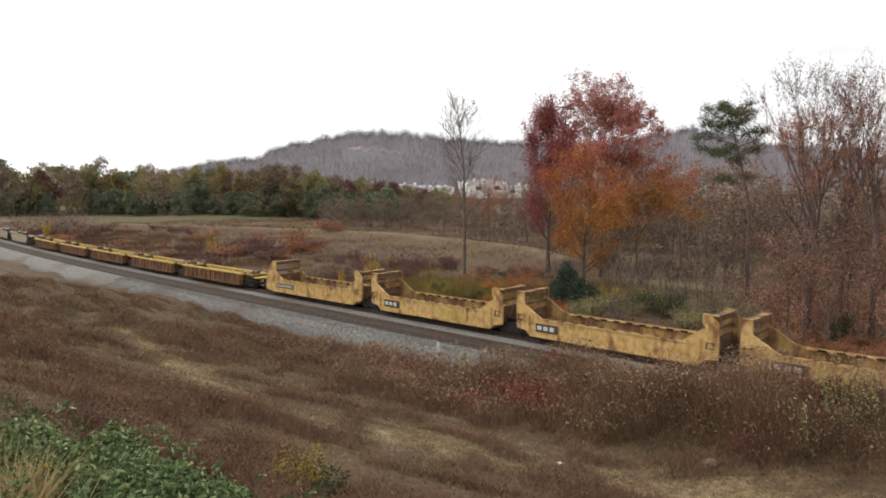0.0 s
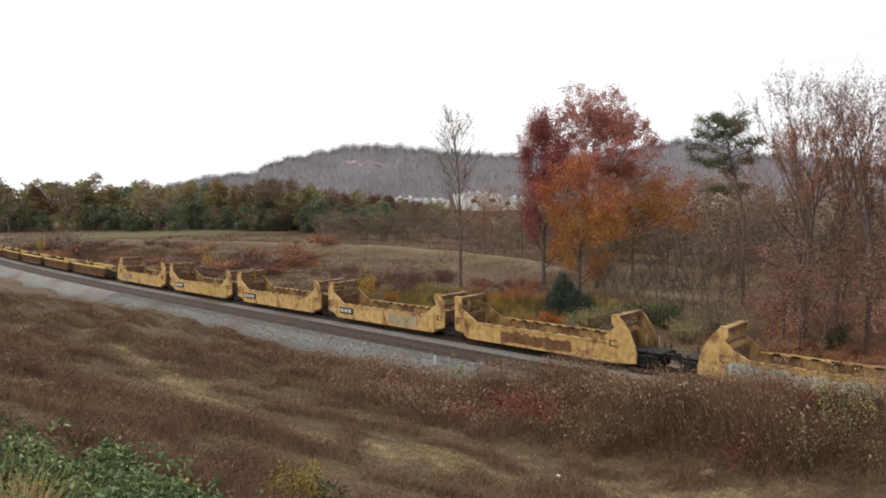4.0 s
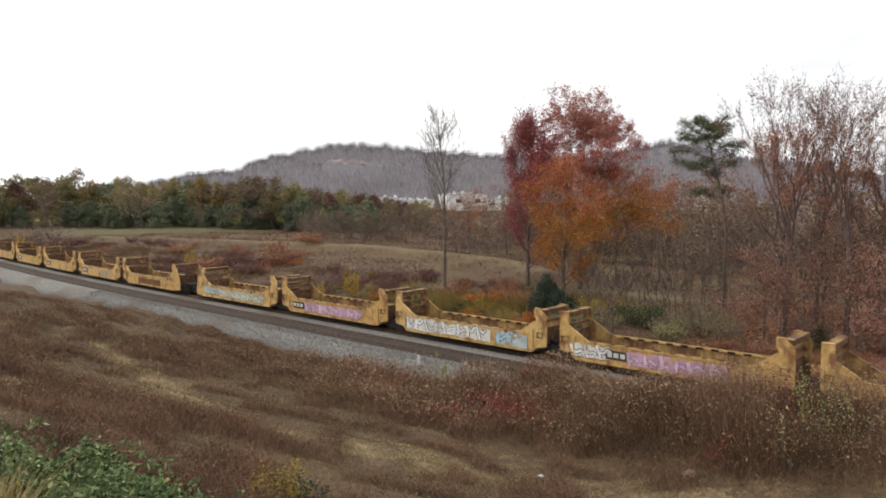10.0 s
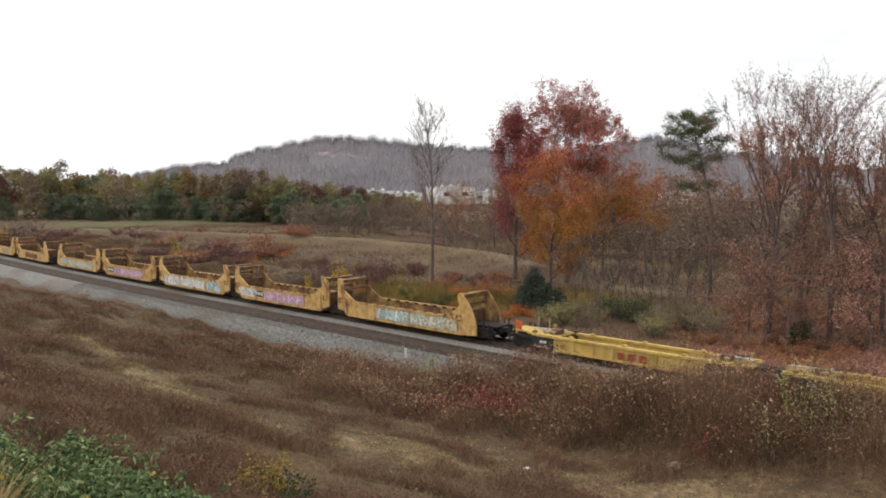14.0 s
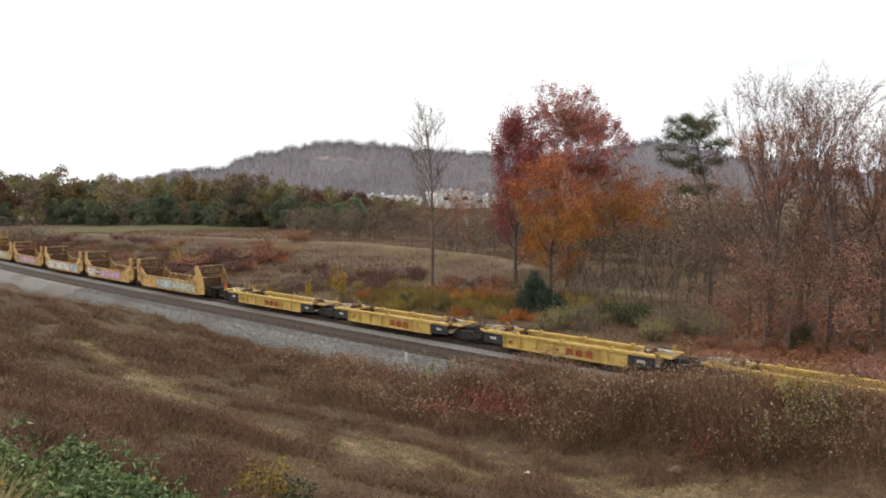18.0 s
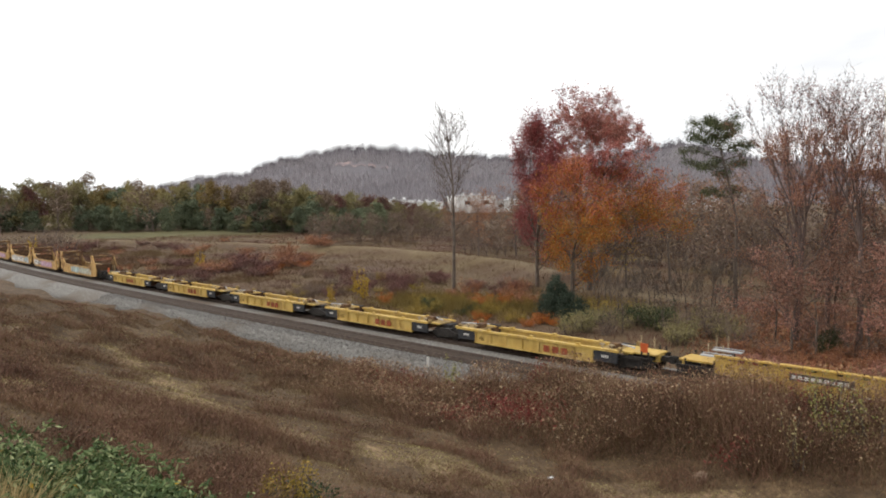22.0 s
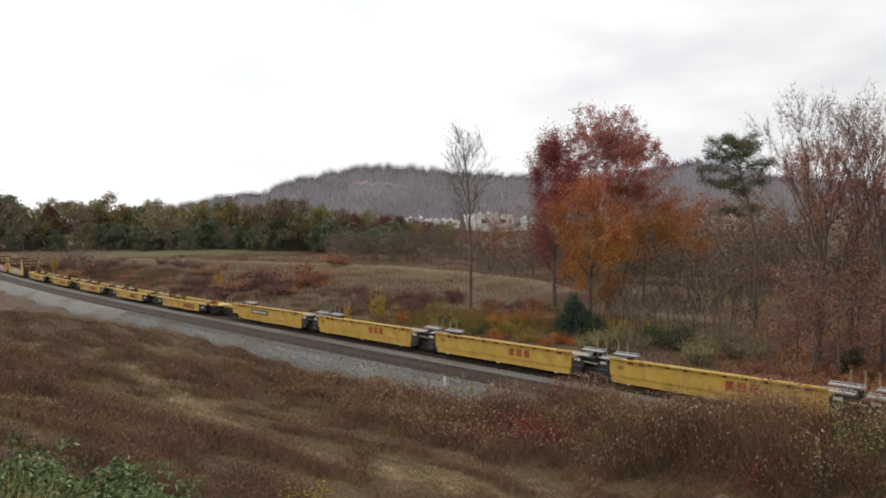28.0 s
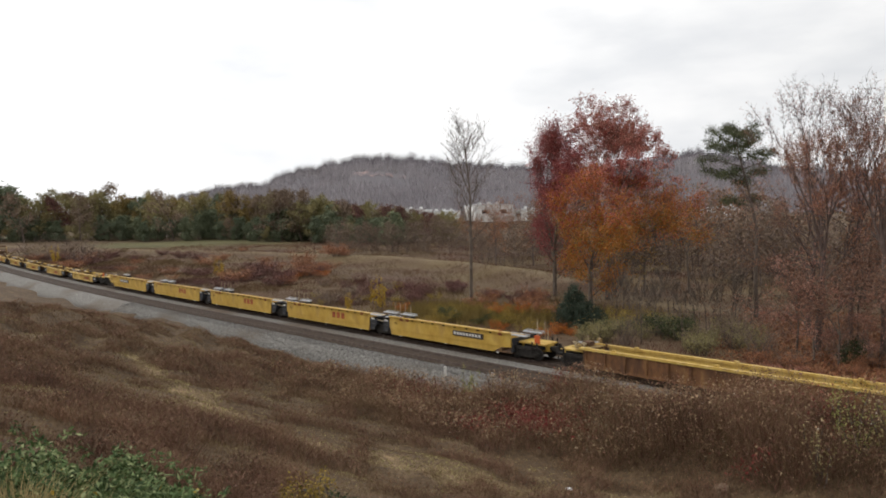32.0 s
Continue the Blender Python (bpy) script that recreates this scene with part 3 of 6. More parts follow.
def stanchion(parent, x, y, z, h):
    part("stanchion", rod(bmesh.new(), (x, y, z), (x, y, z + h), 0.03, sides=6), M["beige_side"], parent)


def end_gear(parent, x, way, deck_z, deck_mat):
    """Hand-brake end of a car: platform, brake wheel post and steps beyond the well."""
    a, b = sorted((x, x + way * 2.3))
    part("end_platform", bx(box(a, b, -0.75, 0.75, deck_z - 0.09, deck_z), a, b, -0.35, 0.35, 0.62, deck_z - 0.09), deck_mat, parent)
    for y in (-1.2, 1.1):
        part("end_sill", box(a, b, y, y + 0.1, 0.75, 0.95), M["truck"], parent)
        part("ladder", bx(bx(bx(box(x + way * 2.1 - 0.04, x + way * 2.1 + 0.04, y - 0.15, y - 0.08, 0.4, 1.35), x + way * 1.7 - 0.04, x + way * 1.7 + 0.04, y - 0.15, y - 0.08, 0.4, 1.35), x + way * 1.9 - 0.25, x + way * 1.9 + 0.25, y - 0.15, y - 0.08, 0.5, 0.56), x + way * 1.9 - 0.25, x + way * 1.9 + 0.25, y - 0.15, y - 0.08, 0.9, 0.96), M["truck"], parent)
    for dx in (0.5, 1.35):
        stanchion(parent, x + way * dx, 0.95, deck_z - 0.3, 1.0)


def bulkhead_unit(length, ends):
    """One well with tall end bulkheads. ends: (kind at -x, kind at +x), 'j' articulated, 'c' coupler."""
    e = new("well_wagon")
    h = length / 2
    z0, z1, z2 = 0.30, 1.52, 3.12
    lo = -h + (1.9 if ends[0] == "c" else 0.55)
    hi = h - (1.9 if ends[1] == "c" else 0.55)

    def left(kind, x):
        if kind == "j":
            return [(x + 0.75, 0.62), (x + 0.05, 0.72), (x, 1.0), (x + 0.02, z2), (x + 0.58, z2), (x + 0.62, 2.35), (x + 0.95, 2.15), (x + 2.0, z1)]
        return [(x + 0.02, z0 + 0.1), (x, 0.9), (x + 0.12, 1.45), (x + 0.42, 2.15), (x + 0.85, 2.75), (x + 1.22, z2), (x + 1.5, z2), (x + 1.6, z2 - 0.06), (x + 1.6, 2.6), (x + 1.42, 2.4), (x + 1.9, 1.95), (x + 2.8, z1)]

    def right(kind, x):
        if kind == "j":
            return [(x - 2.1, z1), (x - 1.1, 2.2), (x - 0.72, 2.42), (x - 0.9, 2.62), (x - 0.9, z2 - 0.06), (x - 0.84, z2), (x - 0.5, z2), (x - 0.06, 2.74), (x, 2.55), (x, 1.0), (x - 0.05, 0.72), (x - 0.75, 0.62)]
        return [(x - 2.8, z1), (x - 1.9, 1.95), (x - 1.42, 2.4), (x - 1.6, 2.6), (x - 1.6, z2 - 0.06), (x - 1.5, z2), (x - 1.22, z2), (x - 0.85, 2.75), (x - 0.42, 2.15), (x - 0.12, 1.45), (x, 0.9), (x - 0.02, z0 + 0.1)]

    outline = left(ends[0], lo) + right(ends[1], hi) + [(hi - 1.1, z0), (lo + 1.1, z0)]
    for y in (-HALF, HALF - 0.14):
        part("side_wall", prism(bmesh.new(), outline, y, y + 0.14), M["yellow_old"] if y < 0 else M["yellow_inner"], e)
    for y in (-HALF - 0.05, HALF - 0.2):
        part("top_chord", box(lo + 2.4, hi - 1.8, y, y + 0.25, z1 - 0.10, z1), M["yellow_old"], e)
        part("bottom_sill", box(lo + 1.15, hi - 1.15, y, y + 0.22, z0 - 0.02, z0 + 0.12), M["yellow_old"], e)
    for k in range(9):
        x = lo + 3.2 + k * (hi - lo - 6.4) / 8
        part("chord_slot", box(x - 0.22, x + 0.22, HALF - 0.212, HALF - 0.198, z1 - 0.13, z1 - 0.02), M["slot"], e)
        part("chord_lug", box(x + 0.35, x + 0.62, -HALF - 0.02, -HALF + 0.18, z1 - 0.01, z1 + 0.055), M["inside"], e)
    for kind, x, way in ((ends[0], lo, 1), (ends[1], hi, -1)):
        px = x if kind == "j" else x + way * 1.05
        a, b = sorted((px + way * 0.1, px + way * 0.54))
        part("cross_beam", box(a, b, -HALF + 0.14, HALF - 0.14, z2 - 0.32, z2 - 0.06), M["inside"], e)
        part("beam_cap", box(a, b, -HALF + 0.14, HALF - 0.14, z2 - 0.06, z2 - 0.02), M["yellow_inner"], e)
        a, b = sorted((px + way * 0.35, px + way * 0.5))
        part("bulkhead_panel", box(a, b, -HALF + 0.14, HALF - 0.14, 0.55, 1.85), M["inside"], e, "rust brown bulkhead panel")
        part("middle_beam", box(a, b, -HALF + 0.14, HALF - 0.14, 2.2, 2.36), M["inside"], e)
        part("post_cap", box(*sorted((x + way * ((0.02 if way > 0 else 0.5) if kind == "j" else 1.22), x + way * ((0.58 if way > 0 else 0.88) if kind == "j" else 1.5))), -HALF - 0.03, -HALF + 0.2, z2, z2 + 0.05), M["yellow_old"], e)
        part("grab_iron", bx(bx(box(px + way * 0.42 - 0.25, px + way * 0.42 + 0.25, -HALF - 0.06, -HALF - 0.03, 1.28, 1.32), px + way * 0.42 - 0.25, px + way * 0.42 + 0.25, -HALF - 0.06, -HALF - 0.03, 1.6, 1.64), px + way * 0.42 - 0.25, px + way * 0.42 - 0.21, -HALF - 0.06, -HALF, 1.25, 1.66), M["inside"], e)
        if kind == "j":
            a, b = sorted((x + way * 0.98, x + way * 1.1))
            part("gusset", prism(bmesh.new(), [(a, z0 + 0.2), (a, 1.7), (b, 1.7), (b, z0 + 0.2)], -HALF - 0.08, -HALF), M["yellow_old"], e)
    part("well_floor", box(lo + 1.0, hi - 1.0, -HALF + 0.14, HALF - 0.14, z0, z0 + 0.1), M["inside"], e)
    for k in range(5):
        x = lo + 2.2 + k * (hi - lo - 4.4) / 4
        part("floor_beam", box(x - 0.12, x + 0.12, -HALF + 0.14, HALF - 0.14, z0 + 0.1, z0 + 0.3), M["inside"], e)
    finish_ends(e, ends, h, lo, hi, 1.05, M["truck"])
    return e


def finish_ends(e, ends, h, lo, hi, deck, mat):
    if ends[1] == "j":
        truck(e, h)
    part("centre_plate", box(-h + (0.9 if ends[0] == "c" else 0.02), -h + (2.6 if ends[0] == "c" else 1.3), -0.45, 0.45, 0.72, 1.0), M["truck"], e)
    part("centre_plate", box(h - (2.6 if ends[1] == "c" else 1.3), h - (0.9 if ends[1] == "c" else 0.02), -0.45, 0.45, 0.72, 1.0), M["truck"], e)
    for kind, x, way in ((ends[0], -h, -1), (ends[1], h, 1)):
        if kind == "c":
            truck(e, x - way * 2.1)
            coupler(e, x - way * 0.72, way)
            end_gear(e, x - way * 3.0, way, deck, mat)


def low_unit(length, ends, side, rim, ribs, logo):
    """A low ribbed well: thin side sheet between ribs under a bright top chord; dark panels by the ends."""
    e = new("well_wagon")
    h = length / 2
    z0, z1 = 0.30, 1.14 if logo else 1.44
    lo = -h + (4.4 if ends[0] == "c" else 2.95)
    hi = h - (4.4 if ends[1] == "c" else 2.95)
    if not logo:
        lo, hi = lo - 1.4, hi + 1.4
    for y in (-HALF, HALF - 0.08):
        part("side_sheet", box(lo, hi, y, y + 0.08, z0 + 0.06, z1 - (0.25 if y > 0 else 0)), side if y < 0 or logo else rim, e)
    for y in (-HALF - 0.09, HALF - 0.16):
        part("top_chord", box(lo - (1.65 if logo else 0.4), hi + (1.65 if logo else 0.4), y, y + 0.25, z1 - 0.06 - (0.25 if y > 0 else 0), z1 + 0.08 - (0.25 if y > 0 else 0)), rim, e)
        part("bottom_sill", box(lo, hi, y, y + 0.22, z0 - 0.02, z0 + 0.1), side, e)
    for k in range(ribs):
        x = lo + 0.05 + k * (hi - lo - 0.1) / (ribs - 1)
        wide = 0.075 if ribs // 2 != k else 0.12
        for y in (-HALF - 0.08, HALF):
            part("rib", box(x - wide / 2, x + wide / 2, y, y + 0.08, z0 + 0.1, z1 - 0.06 - (0.25 if y > 0 else 0)), side, e)
    if logo:
        for a in (lo - 1.6, hi + 0.02):
            for y in (-HALF - 0.03, HALF - 0.1):
                part("end_panel", prism(bmesh.new(), [(a, z1 - 0.06), (a + 1.58, z1 - 0.06), (a + 1.58, z0 + 0.12), (a, z0 + 0.12)], y, y + 0.13), M["black"], e, "black painted end panel")
            bars(e, "marking", a + 0.55, z0 + 0.38, 0.5, 0.16, 4, M["logo_white"], -HALF - 0.045)
        bars(e, "logo", 0.35, z0 + 0.16, 2.0, 0.42, 3, M["logo_red"], -HALF - 0.09)
        digits(e, "48", lo + 0.35, z0 + 0.2, 0.3, M["digit"])
    for k in (0.12, 0.5, 0.88):
        x = lo + k * (hi - lo)
        for y in (-HALF - 0.02, HALF - 0.22):
            g = z1 - (0.25 if y > 0 else 0)
            part("corner_guide", prism(bmesh.new(), [(x - 0.14, g + 0.08), (x + 0.14, g + 0.08), (x + 0.1, g + 0.2), (x - 0.1, g + 0.2)], y, y + 0.2), rim, e)
    part("well_floor", box(lo, hi, -HALF + 0.08, HALF - 0.08, z0, z0 + 0.08), M["inside"], e)
    for k in range(4):
        x = lo + 1.0 + k * (hi - lo - 2.0) / 3
        part("floor_beam", box(x - 0.1, x + 0.1, -HALF + 0.08, HALF - 0.08, z0 + 0.08, z0 + 0.26), M["inside"], e)
    for kind, x, way in ((ends[0], lo, -1), (ends[1], hi, 1)):
        reach = 1.6 if logo else 0.6
        a, b = sorted((x, x + way * (reach + 0.75)))
        part("end_deck", box(a, b, -0.7, 0.7, z1 - 0.16, z1 - 0.08), M["deck"], e)
        for y in (-0.95, 0.7):
            part("deck_rail", box(a, b, y, y + 0.2, z1 - 0.14, z1 - 0.02), rim, e)
        part("brake_box", bx(box(x + way * 0.7 - 0.3, x + way * 0.7 + 0.3, -0.25, 0.3, z1 - 0.08, z1 + 0.2), x + way * 0.7 - 0.12, x + way * 0.7 + 0.12, -0.6, -0.3, z1 - 0.08, z1 + 0.12), M["inside"], e)
        for dx in (0.35, 1.0):
            part("lock_lever", bx(box(x + way * dx - 0.05, x + way * dx + 0.05, -1.05, -0.98, z1 - 0.05, z1 + 0.32), x + way * dx - 0.15, x + way * dx + 0.15, -1.1, -0.95, z1 + 0.2, z1 + 0.28), M["beige_side"], e)
        a, b = sorted((x + way * 0.1, x + way * 0.22))
        part("end_wall", box(a, b, -HALF + 0.1, HALF - 0.1, z0 + 0.1, z1 - 0.12), M["inside"], e)
        a, b = sorted((x + way * (reach - 0.1), x + way * (reach + 0.15)))
        for y in (-HALF + 0.05, HALF - 0.45):
            part("end_bracket", prism(bmesh.new(), [(a, z1 - 0.05), (b, z1 - 0.05), (b, z1 + 0.2), (a + 0.08, z1 + 0.24)], y, y + 0.3), M["deck"], e)
        part("brake_rod", rod(bmesh.new(), (x + way * 0.3, 0.5, z1 + 0.12), (x + way * (reach + 0.6), -0.4, z1 + 0.15), 0.05, sides=6), M["grating"], e)
    finish_ends(e, ends, h, lo, hi, 1.12, rim)
    return e


def smooth_unit(length, ends, side, fresh):
    """A smooth-sided well with a crease along the lower third and pale walkways over its ends."""
    e = new("well_wagon")
    h = length / 2
    z0, z1 = 0.33, 1.74
    lo = -h + (3.0 if ends[0] == "c" else 1.38)
    hi = h - (3.0 if ends[1] == "c" else 1.38)
    for s in (-1, 1):
        # panel with an inward step below the crease and cut-off lower corners at a coupler end
        cut0, cut1 = (1.6 if ends[0] == "c" else 0.15), (1.6 if ends[1] == "c" else 0.15)
        y = s * HALF
        z1 = 1.74 if s < 0 else 1.12
        part("side_wall", prism(bmesh.new(), [(lo, z1), (hi, z1), (hi, 0.78), (lo, 0.78)], y - 0.05 * (s + 1), y - 0.05 * (s - 1)), side, e)
        part("lower_side", prism(bmesh.new(), [(lo, 0.78), (hi, 0.78), (hi - cut1 * 0.5, 0.74), (hi - cut1, z0), (lo + cut0, z0), (lo + cut0 * 0.5, 0.74)], y - s * 0.035 - 0.05 * (s + 1), y - s * 0.035 - 0.05 * (s - 1)), side, e)
        part("crease", box(lo + 0.3, hi - 0.3, y - 0.02, y + 0.02, 0.75, 0.80), side, e)
        part("top_chord", box(lo, hi, y - 0.13, y + 0.05, z1 - 0.03, z1 + 0.05), side, e)
        for k in range(8):
            x = lo + 2.6 + k * (hi - lo - 4.4) / 7
            part("chord_slot", box(x - 0.13, x + 0.13, y + (0.0 if s < 0 else -0.1) - 0.008, y + (0.0 if s < 0 else -0.1) + 0.006, z1 - 0.15, z1 - 0.07), M["slot"], e)
        for x in (lo + 1.4, lo + 2.1, hi - 0.9):
            part("lift_lug", box(x - 0.14, x + 0.14, y - 0.09, y + 0.07, z1 - 0.2, z1 + 0.06), M["lug_red"], e)
        for x in (lo + 1.2, (lo + hi) / 2, hi - 1.2):
            part("drain_lug", box(x - 0.1, x + 0.1, y - s * 0.06 - 0.05, y - s * 0.06 + 0.05, z0 - 0.06, z0), M["logo_white"], e)
    z1 = 1.6
    part("well_floor", box(lo, hi, -HALF + 0.1, HALF - 0.1, z0 + 0.02, z0 + 0.1), M["inside"], e)
    for k in range(4):
        x = lo + 1.0 + k * (hi - lo - 2.0) / 3
        part("floor_beam", box(x - 0.1, x + 0.1, -HALF + 0.1, HALF - 0.1, z0 + 0.1, z0 + 0.28), M["inside"], e)
    for kind, x, way in ((ends[0], lo, -1), (ends[1], hi, 1)):
        a, b = sorted((x - way * 0.02, x + way * 0.12))
        part("end_wall", box(a, b, -HALF + 0.1, HALF - 0.1, z0 + 0.12, z1 - 0.2), M["black"], e)
        if kind == "j":
            a, b = sorted((x + way * 0.05, x + way * 0.85))
            for y in (-HALF + 0.06, HALF - 0.16):
                part("end_panel", prism(bmesh.new(), [(a, z1 - 0.28), (b, z1 - 0.28), (b, 0.95), ((a + b) / 2, 0.45), (a, 0.45)], y, y + 0.1), M["black"], e, "black painted end panel")
            bars(e, "marking", a + 0.15, 1.28, 0.45, 0.16, 3, M["logo_white"], -HALF + 0.045)
            part("end_frame", bx(bx(box(a, b, -0.3, 0.3, 0.85, 1.3), a, a + 0.1, -1.2, 1.2, 1.15, 1.3), a, b, 0.55, 0.7, 0.95, 1.2), M["truck"], e)
        if kind == "j":
            for z in (0.55, 0.95):
                part("rung", box(*sorted((x + way * 0.2, x + way * 0.7)), -HALF + 0.02, -HALF + 0.05, z, z + 0.03), M["ladder"], e)
            part("air_hose", rod(bmesh.new(), (x, -0.9, 1.2), (x + way * 1.3, -0.5, 1.0), 0.06, sides=6), M["beige_side"], e)
        a, b = sorted((x - way * 0.6, x + way * 1.0))
        for y in (-1.05, 0.6):
            part("walkway", box(a, b, y, y + 0.38, z1 - 0.06, z1), M["grating"], e, "pale galvanised walkway")
            part("handrail", rod(rod(rod(bmesh.new(), (a, y + 0.42, z1 + 0.07), (b, y + 0.42, z1 + 0.07), 0.025, sides=6), (a, y + 0.42, z1 - 0.05), (a, y + 0.42, z1 + 0.07), 0.025, sides=6), (b, y + 0.42, z1 - 0.05), (b, y + 0.42, z1 + 0.07), 0.025, sides=6), M["grating"], e)
        for dx in (0.3, 0.95):
            stanchion(e, x + way * dx, 1.15, 1.0, 1.35)
    if fresh:
        digits(e, "40", lo + 0.55, 1.15, 0.26, M["digit"])
    finish_ends(e, ends, h, lo, hi, 1.15, M["truck"] if not fresh else M["yellow_new"])
    return e


def spray(unit, x0, x1, z0, z1, paint, seed):
    """Sprayed writing on the open side: a ragged ground, and on it thick outlined bars crossed by wavy strokes."""
    rng = random.Random(seed)
    high = z1 - z0
    ground, strokes, outline = paint if isinstance(paint, tuple) else (paint, None, None)
    bm, n = bmesh.new(), max(8, int((x1 - x0) * 4))
    top = [(x0 + (x1 - x0) * k / n, z1 - rng.uniform(0, 0.3) * high) for k in range(n + 1)]
    low = [(x0 + (x1 - x0) * k / n + rng.uniform(-0.05, 0.05), z0 + rng.uniform(0, 0.16) * high) for k in range(n, -1, -1)]
    ring = [bm.verts.new((x, -HALF - 0.056, z)) for x, z in top + low]
    for k in range(n):
        bm.faces.new((ring[k], ring[k + 1], ring[2 * n - k], ring[2 * n + 1 - k]))
    part("sprayed_ground", bm, ground, unit, "graffiti")
    if not strokes:
        return
    count = [0]

    def ribbon(bm, pts, wide, y):
        rows = []
        for k, (x, z) in enumerate(pts):
            (ax, az), (cx, cz) = pts[max(0, k - 1)], pts[min(len(pts) - 1, k + 1)]
            d = math.hypot(cx - ax, cz - az) or 1.0
            nx, nz = -(cz - az) / d * wide / 2, (cx - ax) / d * wide / 2
            rows.append((bm.verts.new((x + nx, y, z + nz)), bm.verts.new((x - nx, y, z - nz))))
        for (a, b), (c, d) in zip(rows, rows[1:]):
            bm.faces.new((a, b, d, c))

    def stroke(pts, wide):
        rims, fills = piece
        count[0] += 1
        ribbon(rims, pts, wide + 0.11, -HALF - 0.0565 - 0.0002 * count[0])
        ribbon(fills, pts, wide, -HALF - 0.066 - 0.0002 * count[0])

    x = x0 + 0.15
    while x < x1 - 0.5:
        w, wide = high * rng.uniform(0.55, 0.85), high * rng.uniform(0.16, 0.24)
        piece = bmesh.new(), bmesh.new()
        lo, hi = z0 + rng.uniform(0.06, 0.2) * high, z1 - rng.uniform(0.06, 0.25) * high
        lean = rng.uniform(-0.28, 0.28)
        stroke([(x, lo), (x + lean * 0.4 + rng.uniform(-0.08, 0.08), (lo + hi) / 2), (x + lean, hi)], wide * rng.uniform(0.9, 1.6))
        cut, rise = rng.uniform(0.3, 0.7), rng.uniform(-0.3, 0.3)
        stroke([(x + w * 0.15 * k, lo + (hi - lo) * (cut + rise * k / 6 + 0.16 * math.sin(k * 1.3 + seed))) for k in range(7)], wide * rng.uniform(0.6, 1.0))
        x += w + wide * rng.uniform(0.9, 1.6)
        part("sprayed_fill", piece[1], strokes, part("sprayed_bar", piece[0], outline, unit, "graffiti"))


def plate(unit, x0, x1, z0, z1, white=True, y=-HALF):
    p = part("plate", box(x0, x1, y - 0.058, y, z0, z1), M["logo_dark"], unit, "dark plate with white marking")
    bars(p, "marking", x0 + 0.12, z0 + (z1 - z0) * 0.25, x1 - x0 - 0.24, (z1 - z0) * 0.5, 3 if x1 - x0 < 1.8 else 9, M["logo_white"], y - 0.064)


# ends of the wagons along the train at the start, metres from the point abeam, leading end first
JOINTS = [188.0, 172.9, 156.28, 138.16, 122.52, 107.45, 93.12, 78.18, 61.79, 44.87, 30.09, 15.15, 0.5, -16.28, -32.66, -47.25, -61.86, -76.57, -93.39,
          -109.83, -125.2, -140.4, -155.6, -172.56, -189.0, -203.6, -218.4, -233.1, -249.4, -270.6, -289.0, -307.4]
SPEED, EASE = 8.662, -0.00127
TRAIN = []


